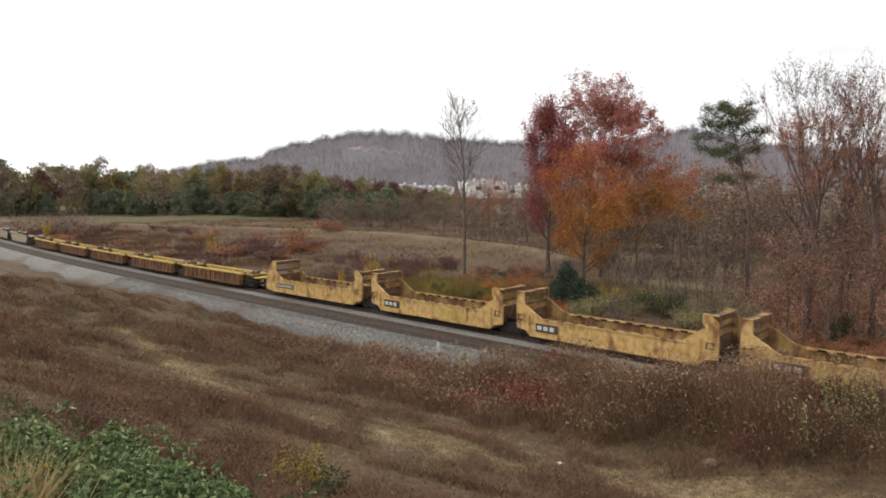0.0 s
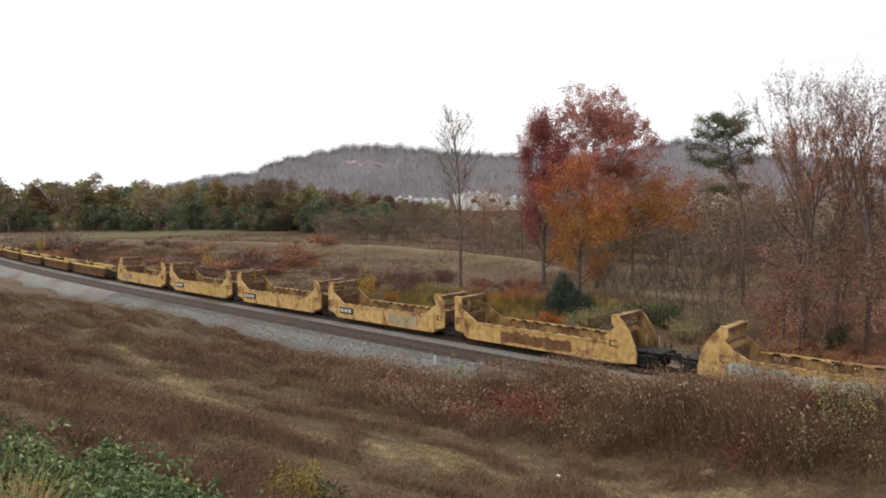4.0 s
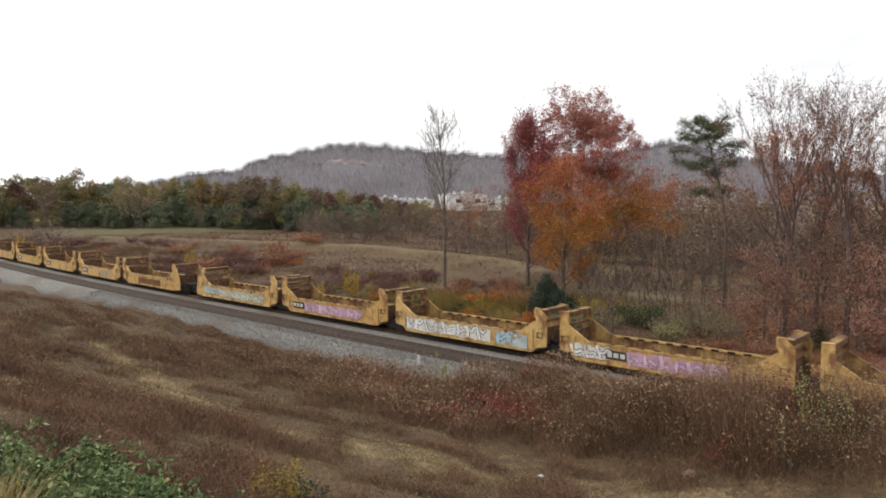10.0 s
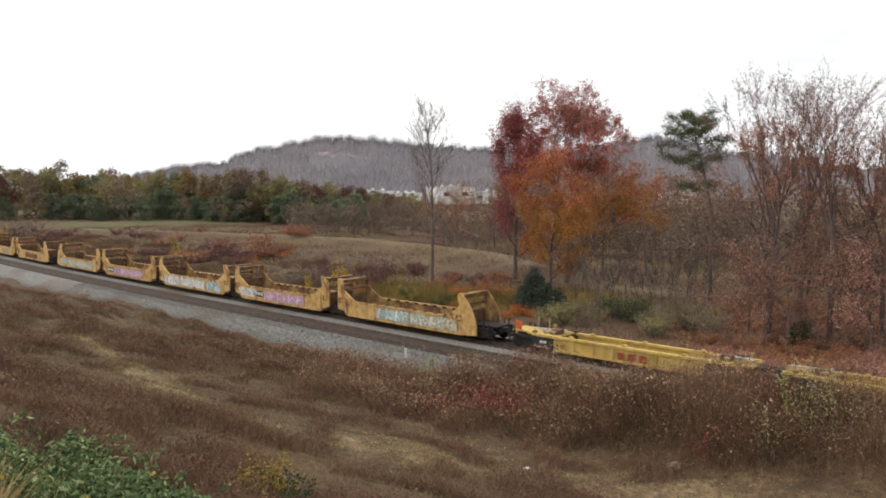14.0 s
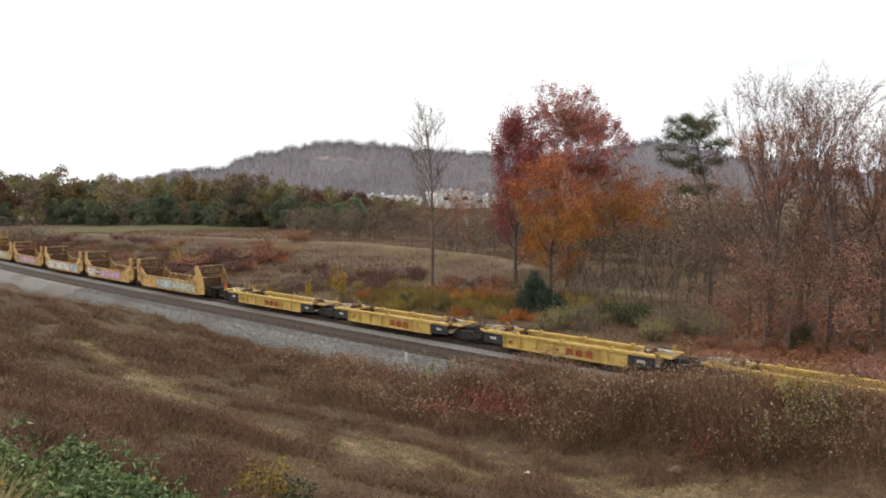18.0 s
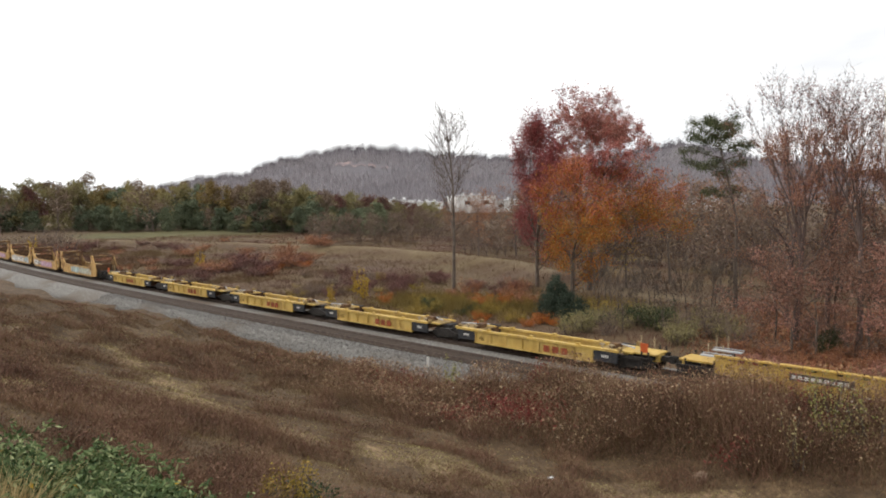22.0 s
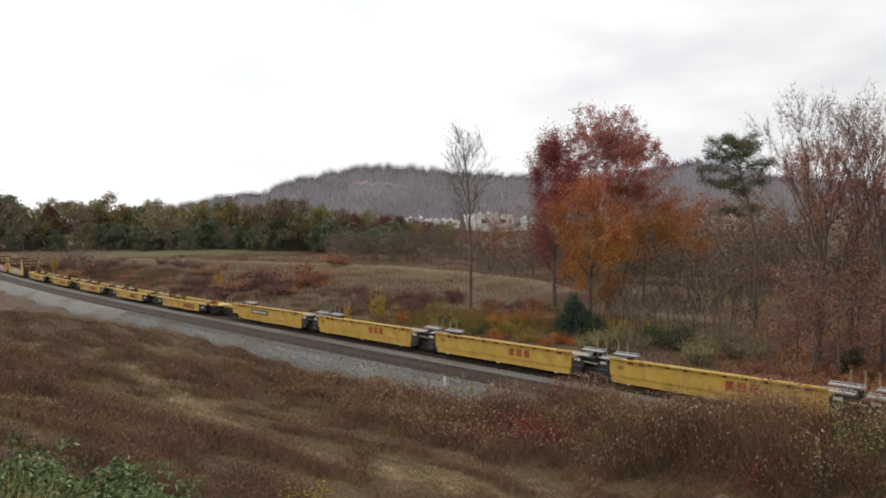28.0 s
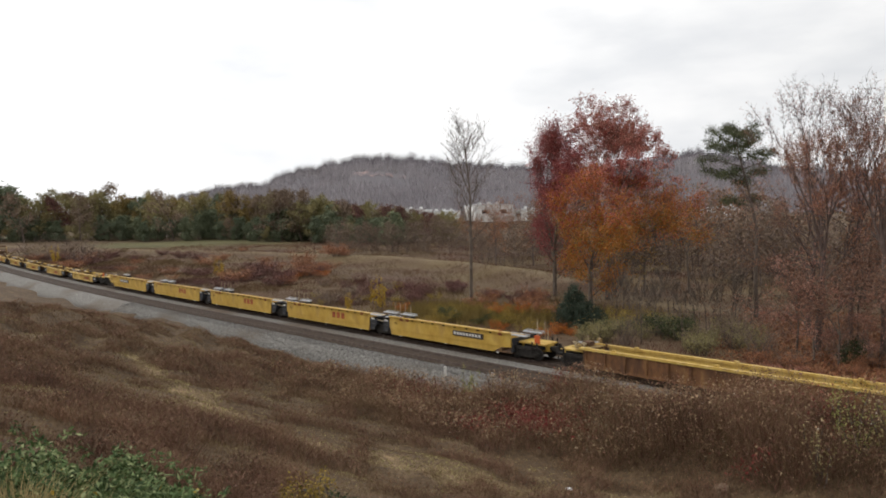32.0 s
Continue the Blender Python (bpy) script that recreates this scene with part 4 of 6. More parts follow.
def make_train():
    """The units from the head, each copied from its pattern, with its own marks."""
    kinds = ["g", "g", "g"] + ["r"] * 5 + ["b"] * 10 + ["l"] * 5 + ["h"] * 5 + ["r"] * 3
    ends = [("j", "j"), ("j", "j"), ("j", "c")] + [("c", "j"), ("j", "j"), ("j", "j"), ("j", "j"), ("j", "c")] * 5 + [("c", "j"), ("j", "j"), ("j", "j")]
    words = {"g": "dirty beige smooth-sided railway well wagon on the far rails", "r": "low ribbed railway well wagon, rust-brown sides under yellow top chord",
             "b": "rust-streaked yellow railway well wagon with tall end bulkheads", "l": "low yellow ribbed railway well wagon with black end panels",
             "h": "clean bright yellow smooth-sided railway well wagon with pale walkways"}
    make = {"g": lambda n, e: smooth_unit(n, e, M["beige_side"], False), "r": lambda n, e: low_unit(n, e, M["rust_side"], M["yellow_rim"], 13, False),
            "b": bulkhead_unit, "l": lambda n, e: low_unit(n, e, M["yellow_mid"], M["yellow_rim"], 8, True), "h": lambda n, e: smooth_unit(n, e, M["yellow_new"], True)}
    pattern = {}
    for i, (kind, end) in enumerate(zip(kinds, ends)):
        a, b = JOINTS[i], JOINTS[i + 1]
        size = (21.0 if "c" in end else 18.3) if i > 27 else (16.7 if "c" in end else 14.75)
        key = (kind, end, size)
        if key in pattern:
            unit = copy_thing(pattern[key], Matrix())
        else:
            unit = make[kind](size, end)
            pattern[key] = unit
        tagged(unit, words[kind], "railway wagon", "well wagons of the train")
        TRAIN.append((unit, (a + b) / 2))
    u = [t[0] for t in TRAIN]
    for i in (9, 10, 11, 14, 16):                    # dark plates with white marks
        plate(u[i], -5.2 if i != 16 else -3.6, -3.5 if i != 16 else -2.1, 0.66, 1.2)
    spray(u[9], 0.2, 3.6, 0.4, 1.3, M["yellow_mid"], 1)
    spray(u[11], 0.8, 4.0, 0.4, 1.4, M["beige_side"], 2)
    spray(u[12], -3.6, 2.0, 0.4, 1.3, M["rust_side"], 3)
    spray(u[13], -4.8, -1.9, 0.6, 1.4, G[0], 4)
    spray(u[13], -1.8, 5.6, 0.42, 1.4, G[4], 5)
    spray(u[14], -3.4, 3.8, 0.42, 1.42, G[1], 6)
    spray(u[15], -5.6, 2.4, 0.42, 1.45, G[2], 7)
    spray(u[15], 2.9, 5.4, 0.42, 1.45, G[3], 8)
    spray(u[16], -5.9, -3.4, 0.5, 1.45, G[2], 9)
    spray(u[16], -2.2, 3.6, 0.42, 1.42, G[1], 10)
    spray(u[17], -3.2, 0.2, 0.42, 1.4, G[0], 11)
    spray(u[17], 0.3, 4.8, 0.42, 1.42, G[4], 12)
    for i in (24, 25, 26):
        bars(u[i], "logo", 1.0, 0.95, 1.9, 0.5, 3, M["logo_red"])
    plate(u[23], -1.6, 1.3, 1.05, 1.42)
    plate(u[27], 0.0, 2.9, 1.05, 1.42)
    plate(u[8], -4.6, -1.9, 0.75, 1.1)
    # orange-red placards by the couplers
    for i, x in ((18, -7.0), (22, 7.0), (27, 7.2)):
        part("placard", box(x - 0.22, x + 0.22, -0.95, -0.9, 1.2, 1.75), M["red_part"], u[i], "orange-red placard")


make_train()


def motions():
    """The train runs away up the line at a steady pace."""
    for unit, start in TRAIN:
        rows = []
        for t in range(0, 33, 2):
            u = start + SPEED * t + EASE * (t - 16) ** 2
            x, y, turn = line(u)
            rows.append((float(t), pose(x, y, 0, 0, 0, turn)))
        walk(unit, rows)


# ---- plants ----
def tubes(segs, sides):
    """Tapered tubes for rows of (start, end, start radius, end radius)."""
    s = np.asarray(segs, float)
    p, q, r0, r1 = s[:, 0:3], s[:, 3:6], s[:, 6], s[:, 7]
    d = q - p
    d /= np.linalg.norm(d, axis=1, keepdims=True) + 1e-9
    ref = np.where(np.abs(d[:, 2:3]) > 0.9, (1.0, 0, 0), (0, 0, 1.0))
    a = np.cross(d, ref)
    a /= np.linalg.norm(a, axis=1, keepdims=True)
    b = np.cross(d, a)
    ang = np.arange(sides) * 2 * np.pi / sides
    ring = a[:, None] * np.cos(ang)[None, :, None] + b[:, None] * np.sin(ang)[None, :, None]
    v = np.stack([p[:, None] + ring * r0[:, None, None], q[:, None] + ring * r1[:, None, None]], 1).reshape(-1, 3)
    base = (np.arange(len(s)) * 2 * sides)[:, None]
    k = np.arange(sides)[None]
    kk = (k + 1) % sides
    f = np.stack([base + k, base + kk, base + sides + kk, base + sides + k], -1).reshape(-1, 4)
    return v, f


def twigs(segs, rng):
    """Hair-thin twigs as single slivers, turned at random."""
    s = np.asarray(segs, float)
    p, q, r = s[:, 0:3], s[:, 3:6], s[:, 6:7]
    side = np.cross(q - p, rng.normal(size=p.shape))
    side /= np.linalg.norm(side, axis=1, keepdims=True) + 1e-9
    v = np.stack([p - side * r * 1.9, p + side * r * 1.9, q + (q - p) * 0.12], 1)
    return v.reshape(-1, 3), np.arange(3 * len(s)).reshape(-1, 3)


def stem(points, radii, sides=8):
    """One connected tapering tube through the points."""
    p, n = np.asarray(points, float), len(points)
    ang = np.arange(sides) * 2 * np.pi / sides
    ring = np.stack([np.cos(ang), np.sin(ang), np.zeros(sides)], 1)
    v = (p[:, None] + ring[None] * np.asarray(radii)[:, None, None]).reshape(-1, 3)
    i = np.arange(n * sides).reshape(n, sides)
    j = np.roll(i, -1, 1)
    return v, np.stack([i[:-1], j[:-1], j[1:], i[1:]], -1).reshape(-1, 4)


def flakes(centres, size, rng, flat=0.0, narrow=0.6):
    """Leaf-like four-cornered flakes, turned at random; flat presses them level."""
    n = len(centres)
    a = rng.normal(size=(n, 3))
    a[:, 2] *= 1 - flat
    a /= np.linalg.norm(a, axis=1, keepdims=True) + 1e-9
    b = np.cross(a, rng.normal(size=(n, 3)) * (1 - flat) + (0, 0, flat * 3))
    b /= np.linalg.norm(b, axis=1, keepdims=True) + 1e-9
    s = (np.asarray(size) * rng.uniform(0.6, 1.3, n))[:, None]
    v = np.stack([centres + a * s, centres + b * s * narrow, centres - a * s, centres - b * s * narrow], 1).reshape(-1, 3)
    return v, np.arange(4 * n).reshape(n, 4)


def grow(rng, height, radius, width, first=0.35, reach=0.28, rise=0.9, kids=(26, 6, 4), wobble=0.06, top=0.35, lean=(0, 0), twig=0.010, taper=0.6):
    """Segments of a tree: a trunk with limbs, branches and twigs; and the points along its twigs."""
    segs, tips = [], []

    def shoot(p, d, length, r, level):
        n = (12, 5, 3, 2)[level]
        spawn = kids[level] if level < len(kids) else 0
        for i in range(n):
            f = (i + 1) / n
            d = d + rng.normal(0, wobble * (1 + level), 3) + np.array([0, 0, 0.05 * level])
            d = d / np.linalg.norm(d)
            q = p + d * length / n
            ra, rb = r * (1 - 0.85 * i / n), r * (1 - 0.85 * f)
            segs.append((*p, *q, max(ra, twig), max(rb, twig * 0.8), level))
            if level >= 2:
                tips.append(q)
            start = first if level == 0 else 0.25
            if spawn and f > start:
                count = spawn / (n * (1 - start))
                for _ in range(int(count) + (rng.random() < count % 1)):
                    t = rng.random()
                    o = p + (q - p) * t
                    a = rng.uniform(0, 2 * math.pi)
                    out = np.array([math.cos(a), math.sin(a), 0.0])
                    if level == 0:
                        hf = (f - first) / (1 - first)
                        ln = height * reach * (top + (1 - top) * math.sin(math.pi * (0.12 + 0.80 * hf)) ** 0.7) * (1.15 - taper * hf) * rng.uniform(0.75, 1.15)
                        nd = out + np.array([0, 0, rise + 0.6 * hf])
                        nr = max(0.02, rb * 0.5)
                    else:
                        ln = length * rng.uniform(0.35, 0.6)
                        nd = d * 0.9 + out * 0.8 + np.array([0, 0, 0.15])
                        nr = max(0.011, rb * 0.55)
                    shoot(o, nd / np.linalg.norm(nd), ln, nr, level + 1)
            p = q

    shoot(np.zeros(3) - (0, 0, 0.3), np.array([lean[0], lean[1], 1.0]), height, radius, 0)
    segs, tips = np.array(segs), np.array(tips)
    tall, wide = np.percentile(tips[:, 2], 99.5), np.percentile(np.hypot(tips[:, 0], tips[:, 1]), 90)
    k = np.array([width / 2 / wide, width / 2 / wide, height / tall])
    segs[:, 0:3], segs[:, 3:6] = segs[:, 0:3] * k, segs[:, 3:6] * k
    return segs, tips * k


def fork_grow(rng, height, radius, width, bole=0.3, spread_deg=24, depth=7, shrink=0.80, lift=0.10, lean=(0, 0), low=0, twig=0.008, fan=0.62):
    """Segments of a tree that forks again and again into a fan of rising limbs; and the points along its outer shoots."""
    segs, tips = [], []

    def turn(d, deg):
        side = np.cross(d, rng.normal(size=3))
        side /= np.linalg.norm(side) + 1e-9
        out = d * math.cos(math.radians(deg)) + side * math.sin(math.radians(deg))
        return out / np.linalg.norm(out)

    def limb(p, d, length, r, level):
        n = 8 if level == 0 else 3
        for k in range(n):
            d = d + rng.normal(0, 0.028 if level == 0 else 0.045, 3) + (0, 0, lift * 0.4)
            d = d / np.linalg.norm(d)
            q = p + d * length / n
            ra, rb = r * (1 - 0.3 * k / n), r * (1 - 0.3 * (k + 1) / n)
            segs.append((*p, *q, max(ra, twig), max(rb, twig * 0.8), min(level, 3)))
            if level > 2:
                tips.append(q)
                for _ in range(2):
                    w = q + turn(d, rng.uniform(25, 60)) * length * rng.uniform(0.2, 0.5)
                    segs.append((*q, *w, twig, twig * 0.6, 3))
                    tips.append(w)
            elif level == 0 and k > 1 and rng.random() < low:
                limb(q, turn(d, rng.uniform(50, 80)), length * rng.uniform(0.25, 0.45), r * 0.28, 3)
            elif level in (1, 2) and rng.random() < 0.55:
                limb(q, turn(d, rng.uniform(35, 60)), length * rng.uniform(0.4, 0.6), rb * 0.45, max(level + 2, 3))
            p = q
        if level < depth:
            for k in range(3 if rng.random() < (0.9 if level == 0 else 0.28) else 2):
                limb(p, turn(d, spread_deg * rng.uniform(0.55, 1.3)), length * (shrink if level else fan) * rng.uniform(0.8, 1.15), r * (0.52 if level == 0 else 0.56), level + 1)

    limb(np.zeros(3) - (0, 0, 0.3), np.array([lean[0], lean[1], 1.0]), height * bole, radius, 0)
    segs, tips = np.array(segs), np.array(tips)
    mid = np.append(np.median(tips[:, :2], 0), 0)
    tall, wide = np.percentile(tips[:, 2], 99.6), np.percentile(np.hypot(*(tips - mid)[:, :2].T), 86)
    k = np.array([width / 2 / wide, width / 2 / wide, height / tall])
    segs[:, 0:3], segs[:, 3:6] = segs[:, 0:3] * k, segs[:, 3:6] * k
    return segs, tips * k


def tree(name, seed, height, width, radius, bark, crown=None, leaf=0.14, count=0, crown_zone=None, spread=0.3, gather=0.5, foliage="crown", forked=False, slivers=False, **how):
    """A tree of trunk-with-limbs and a crown of leaves, standing at the origin. crown: (material, share) rows by height zone."""
    rng = np.random.default_rng(seed)
    segs, tips = (fork_grow if forked else grow)(rng, height, radius, width, **how)
    e = new(name)
    v, f = stem(np.vstack([segs[segs[:, 8] == 0][:, 0:3], segs[segs[:, 8] == 0][-1:, 3:6]]), np.append(segs[segs[:, 8] == 0][:, 6], segs[segs[:, 8] == 0][-1, 7] if forked else 0.01))
    link("trunk", mesh_from("trunk", v, f, True), bark, e)
    thick = (segs[:, 8] > 0) & (segs[:, 6] > 0.035)
    thin = (segs[:, 8] > 0) & ~thick
    for sel, k in ((thick, 5), (thin, 3)):
        if sel.any():
            v, f = tubes(segs[sel], k) if k > 3 else twigs(segs[sel], rng)
            tagged(link("branchwork", mesh_from("branchwork", v, f, True), bark, e), kind="stuff")
    if count:
        for mat, share, lo, hi in crown:
            z = tips[:, 2] / height
            pick = tips[(z >= lo) & (z <= hi)]
            if not len(pick):
                continue
            k = int(count * share)
            pick = pick[rng.permutation(len(pick))[: max(12, int(len(pick) * gather))]]
            c = pick[rng.integers(0, len(pick), k)] + rng.normal(0, spread, (k, 3)) * (1, 1, 0.8)
            v, f = chips(*c.T, leaf, rng) if slivers else flakes(c, leaf, rng)
            tagged(link(foliage, mesh_from(foliage, v, f), mat, e), kind="stuff")
    return e


def stand(thing, deg, dist, turn=0.0, scale=1.0, sink=0.1, squat=1.0):
    """The pose of a plant by bearing and distance, on the ground."""
    x, y = polar(deg, dist)
    return pose(x, y, float(ground_z(x, y)) - sink, 0, 0, turn) @ Matrix.Diagonal((scale, scale, scale * squat, 1))


def put(thing, deg, dist, turn=0.0, scale=1.0):
    thing.matrix_basis = stand(thing, deg, dist, turn, scale)
    return thing


def again(thing, deg, dist, turn=0.0, scale=1.0, label="", squat=1.0):
    m = stand(thing, deg, dist, turn, scale, squat=squat)
    c = copy_thing(thing, m)
    c.matrix_basis = m
    if label:
        tagged(c, label)
    return c


def make_landmark_trees():
    t = tree("bare_tree", 12, 22.8, 6.9, 0.22, M["bark"], [(M["leaf_rust"], 0.75, 0.1, 0.5), (M["leaf_tan"], 0.25, 0.5, 1.0)], 0.08, 1100, first=0.40, reach=0.25, rise=0.95, taper=0.45, kids=(24, 8, 5), wobble=0.03, spread=0.5, twig=0.0105, top=0.45)
    tagged(put(t, -1.4, 82.5, 42), "tall slender leafless tree with fine pale upper twigs", "tree")
    t = tree("red_tree", 0, 24.6, 15.6, 0.36, M["bark"], [(M["leaf_red"], 0.62, 0.5, 1.1), (M["leaf_pinkish"], 0.42, 0.70, 1.1), (M["leaf_orange"], 0.10, 0.25, 0.6)], 0.088, 50000, forked=True, fan=0.7, spread_deg=31, depth=7, lift=0.085, low=0.6, spread=0.20, gather=0.6)
    tagged(put(t, 9.4, 87, 32), "tall broad tree in red and rose autumn leaf", "tree")
    t = tree("orange_tree", 36, 15.5, 9.0, 0.26, M["bark"], [(M["leaf_orange"], 0.7, 0.0, 1.1), (M["leaf_amber"], 0.3, 0.0, 0.6), (M["leaf_gold"], 0.12, 0.1, 0.7), (M["leaf_red"], 0.2, 0.6, 1.1)], 0.085, 21000, forked=True, spread_deg=30, depth=6, lift=0.04, low=0.95, spread=0.42, gather=0.6)
    tagged(put(t, 8.1, 79, 33), "tree in orange and amber autumn leaf", "tree")
    t = tree("orange_tree", 35, 16.0, 11.0, 0.18, M["bark"], [(M["leaf_amber"], 0.3, 0.3, 1.1), (M["leaf_orange"], 0.5, 0.45, 1.1), (M["leaf_gold"], 0.2, 0.1, 0.7)], 0.085, 12000, forked=True, spread_deg=32, depth=6, lift=0.02, low=0.5, spread=0.4, gather=0.4)
    tagged(put(t, 12.2, 90, 130), "thinly leaved amber and orange autumn tree", "tree")
    t = tree("red_tree", 37, 14.2, 6.8, 0.16, M["bark"], [(M["leaf_orange"], 0.6, 0.4, 1.1), (M["leaf_red"], 0.4, 0.5, 1.1)], 0.085, 6500, forked=True, spread_deg=28, depth=5, lift=0.06, spread=0.45, gather=0.45)
    tagged(put(t, 15.4, 96, 10), "slender orange-red autumn tree before the thicket", "tree")
    t = tree("red_tree", 36, 21.6, 6.4, 0.28, M["bark"], [(M["leaf_maroon"], 1.0, 0.12, 1.1), (M["leaf_red"], 0.10, 0.75, 1.1)], 0.09, 34000, forked=True, spread_deg=20, depth=6, lift=0.2, low=0.95, spread=0.5, gather=1.0)
    tagged(put(t, 5.3, 90, 35), "narrow tree in dark maroon leaf", "tree")
    t = tree("brown_tree", 38, 11.5, 7.5, 0.16, M["bark_far"], [(M["leaf_rust"], 1.0, 0.2, 1.1)], 0.11, 2600, forked=True, spread_deg=30, depth=5, lift=0.06, low=0.6, spread=0.5, gather=0.6)
    tagged(put(t, 0.6, 125, 0), "brown-leaved tree before the far buildings", "tree")
    for deg, dist, s in ((3.6, 140, 1.25), (17.2, 130, 1.2)):
        again(t, deg, dist, 80 * s, s)
    make_pine()
    make_cedar()


def make_pine():
    """A tall pine: bare trunk, then long uneven limbs whose shoots carry flat plates of needles."""
    rng = np.random.default_rng(5)
    e = new("pine_tree")
    segs, shoots = [], []
    tall = 18.9
    trunk = [np.array([-1.9 * smooth01(k / 14, 0.45, 1.0) + 0.05 * math.sin(k * 1.3), 0.08 * math.sin(k), -0.3 + (tall + 0.3) * k / 14]) for k in range(15)]
    v, f = stem(trunk, [0.24 * (1 - 0.058 * k) for k in range(15)], 9)
    link("trunk", mesh_from("trunk", v, f, True), M["bark"], e)

    def at(h):
        k = min(13.999, (h + 0.3) / (tall + 0.3) * 14)
        return trunk[int(k)] + (trunk[int(k) + 1] - trunk[int(k)]) * (k % 1)

    # height as a share of the whole, heading in degrees (0 is towards the woods), length of each limb
    limbs = [(0.60, 175, 2.4), (0.63, 20, 1.3), (0.65, 215, 2.8), (0.70, 150, 1.6), (0.73, 185, 3.4), (0.75, 335, 2.2), (0.76, 225, 3.2), (0.78, 120, 2.4), (0.795, 10, 2.6), (0.81, 170, 3.2), (0.83, 280, 2.4), (0.85, 25, 2.4),
             (0.87, 195, 3.0), (0.885, 95, 2.0), (0.90, 230, 2.6), (0.915, 350, 2.3), (0.93, 170, 2.3), (0.945, 60, 1.7), (0.955, 265, 1.8), (0.97, 195, 1.7), (0.98, 20, 1.5), (0.99, 150, 1.0)]
    for h, deg, length in limbs:
        a, o = radians(deg), at(h * tall)
        d = np.array([math.cos(a), math.sin(a), 0.12 if h < 0.78 else 0.3])
        for k in range(5):
            d = d + rng.normal(0, 0.17, 3) + (0, 0, 0.05)
            q = o + d * length * 0.88 / 5
            segs.append((*o, *q, 0.075 - 0.012 * k, 0.063 - 0.012 * k))
            if k > 0:
                for side in (-1, 1, 0):
                    w = q + np.array([-math.sin(a) * side, math.cos(a) * side, 0.18]) * rng.uniform(0.3, 0.75) + d * 0.15
                    segs.append((*q, *w, 0.022, 0.012))
                    if rng.random() < (0.85 if k > 1 else 0.5) * (0.55 if h < 0.7 else 1):
                        shoots.append(w)
            o = q
        shoots.append(o)
    v, f = tubes(segs, 5)
    tagged(link("branchwork", mesh_from("branchwork", v, f, True), M["bark"], e), kind="stuff")
    c = np.repeat(np.array(shoots), 76, 0)
    c = c + rng.normal(0, 1, c.shape) * (0.33, 0.33, 0.24)
    v, f = flakes(c, 0.15, rng, 0.0, 0.16)
    tagged(link("foliage", mesh_from("foliage", v, f), M["needle"], e), kind="stuff")
    tagged(put(e, 20.1, 78, 21), "tall pine with bare trunk and open green crown", "tree")


def lobed_bush(name, seed, lobes, n, mat, size):
    """An evergreen bush of several pointed lobes (x, y, height, radius)."""
    rng = np.random.default_rng(seed)
    e = new(name)
    v, f = tubes([(x * 0.3, y * 0.3, -0.2, x, y, h * 0.8, 0.06, 0.02) for x, y, h, r in lobes], 6)
    link("trunk", mesh_from("trunk", v, f, True), M["bark"], e)
    pts = []
    for x, y, h, r in lobes:
        k = int(n * h * r)
        z, a = rng.random(k) ** 1.2, rng.uniform(0, 2 * np.pi, k)
        rad = r * (1 - z ** 2.2) ** 0.8 * np.sqrt(rng.uniform(0.25, 1.15, k)) * (1 + 0.35 * np.sin(a * 4 + z * 11 + x) + 0.35 * np.sin(a * 9 - z * 17))
        pts.append(np.stack([x + np.cos(a) * rad, y + np.sin(a) * rad, 0.05 + z * h + 0.25 * rad], 1) + rng.normal(0, 0.17, (k, 3)))
    v, f = flakes(np.concatenate(pts), size, rng, 0, 0.3)
    link("crown", mesh_from("crown", v, f), mat, e)
    return e


def make_cedar():
    e = lobed_bush("cedar_tree", 3, ((0, 0, 3.8, 0.85), (0.5, 0.4, 3.0, 0.7), (-0.5, 0.2, 3.2, 0.6), (1.1, 0.2, 2.4, 0.8), (-1.0, 0.1, 2.2, 0.7), (1.9, -0.1, 1.9, 0.7), (0.5, -0.7, 2.3, 0.8), (-0.6, -0.6, 2.0, 0.7), (1.5, -0.5, 1.5, 0.7), (2.4, 0.2, 1.3, 0.5)), 1000, M["leaf_cedar"], 0.10)
    tagged(put(e, 6.8, 67.5, 30, 1.12), "small dark blue-green cedar beside the track", "tree")
    e = lobed_bush("evergreen_bush", 4, ((0, 0, 1.7, 0.9), (0.9, 0, 1.3, 0.8), (-0.7, 0.3, 1.2, 0.7)), 1100, M["leaf_green"], 0.08)
    tagged(put(e, 26.5, 58, 90), "small dark evergreen bush under the trees", "bush")


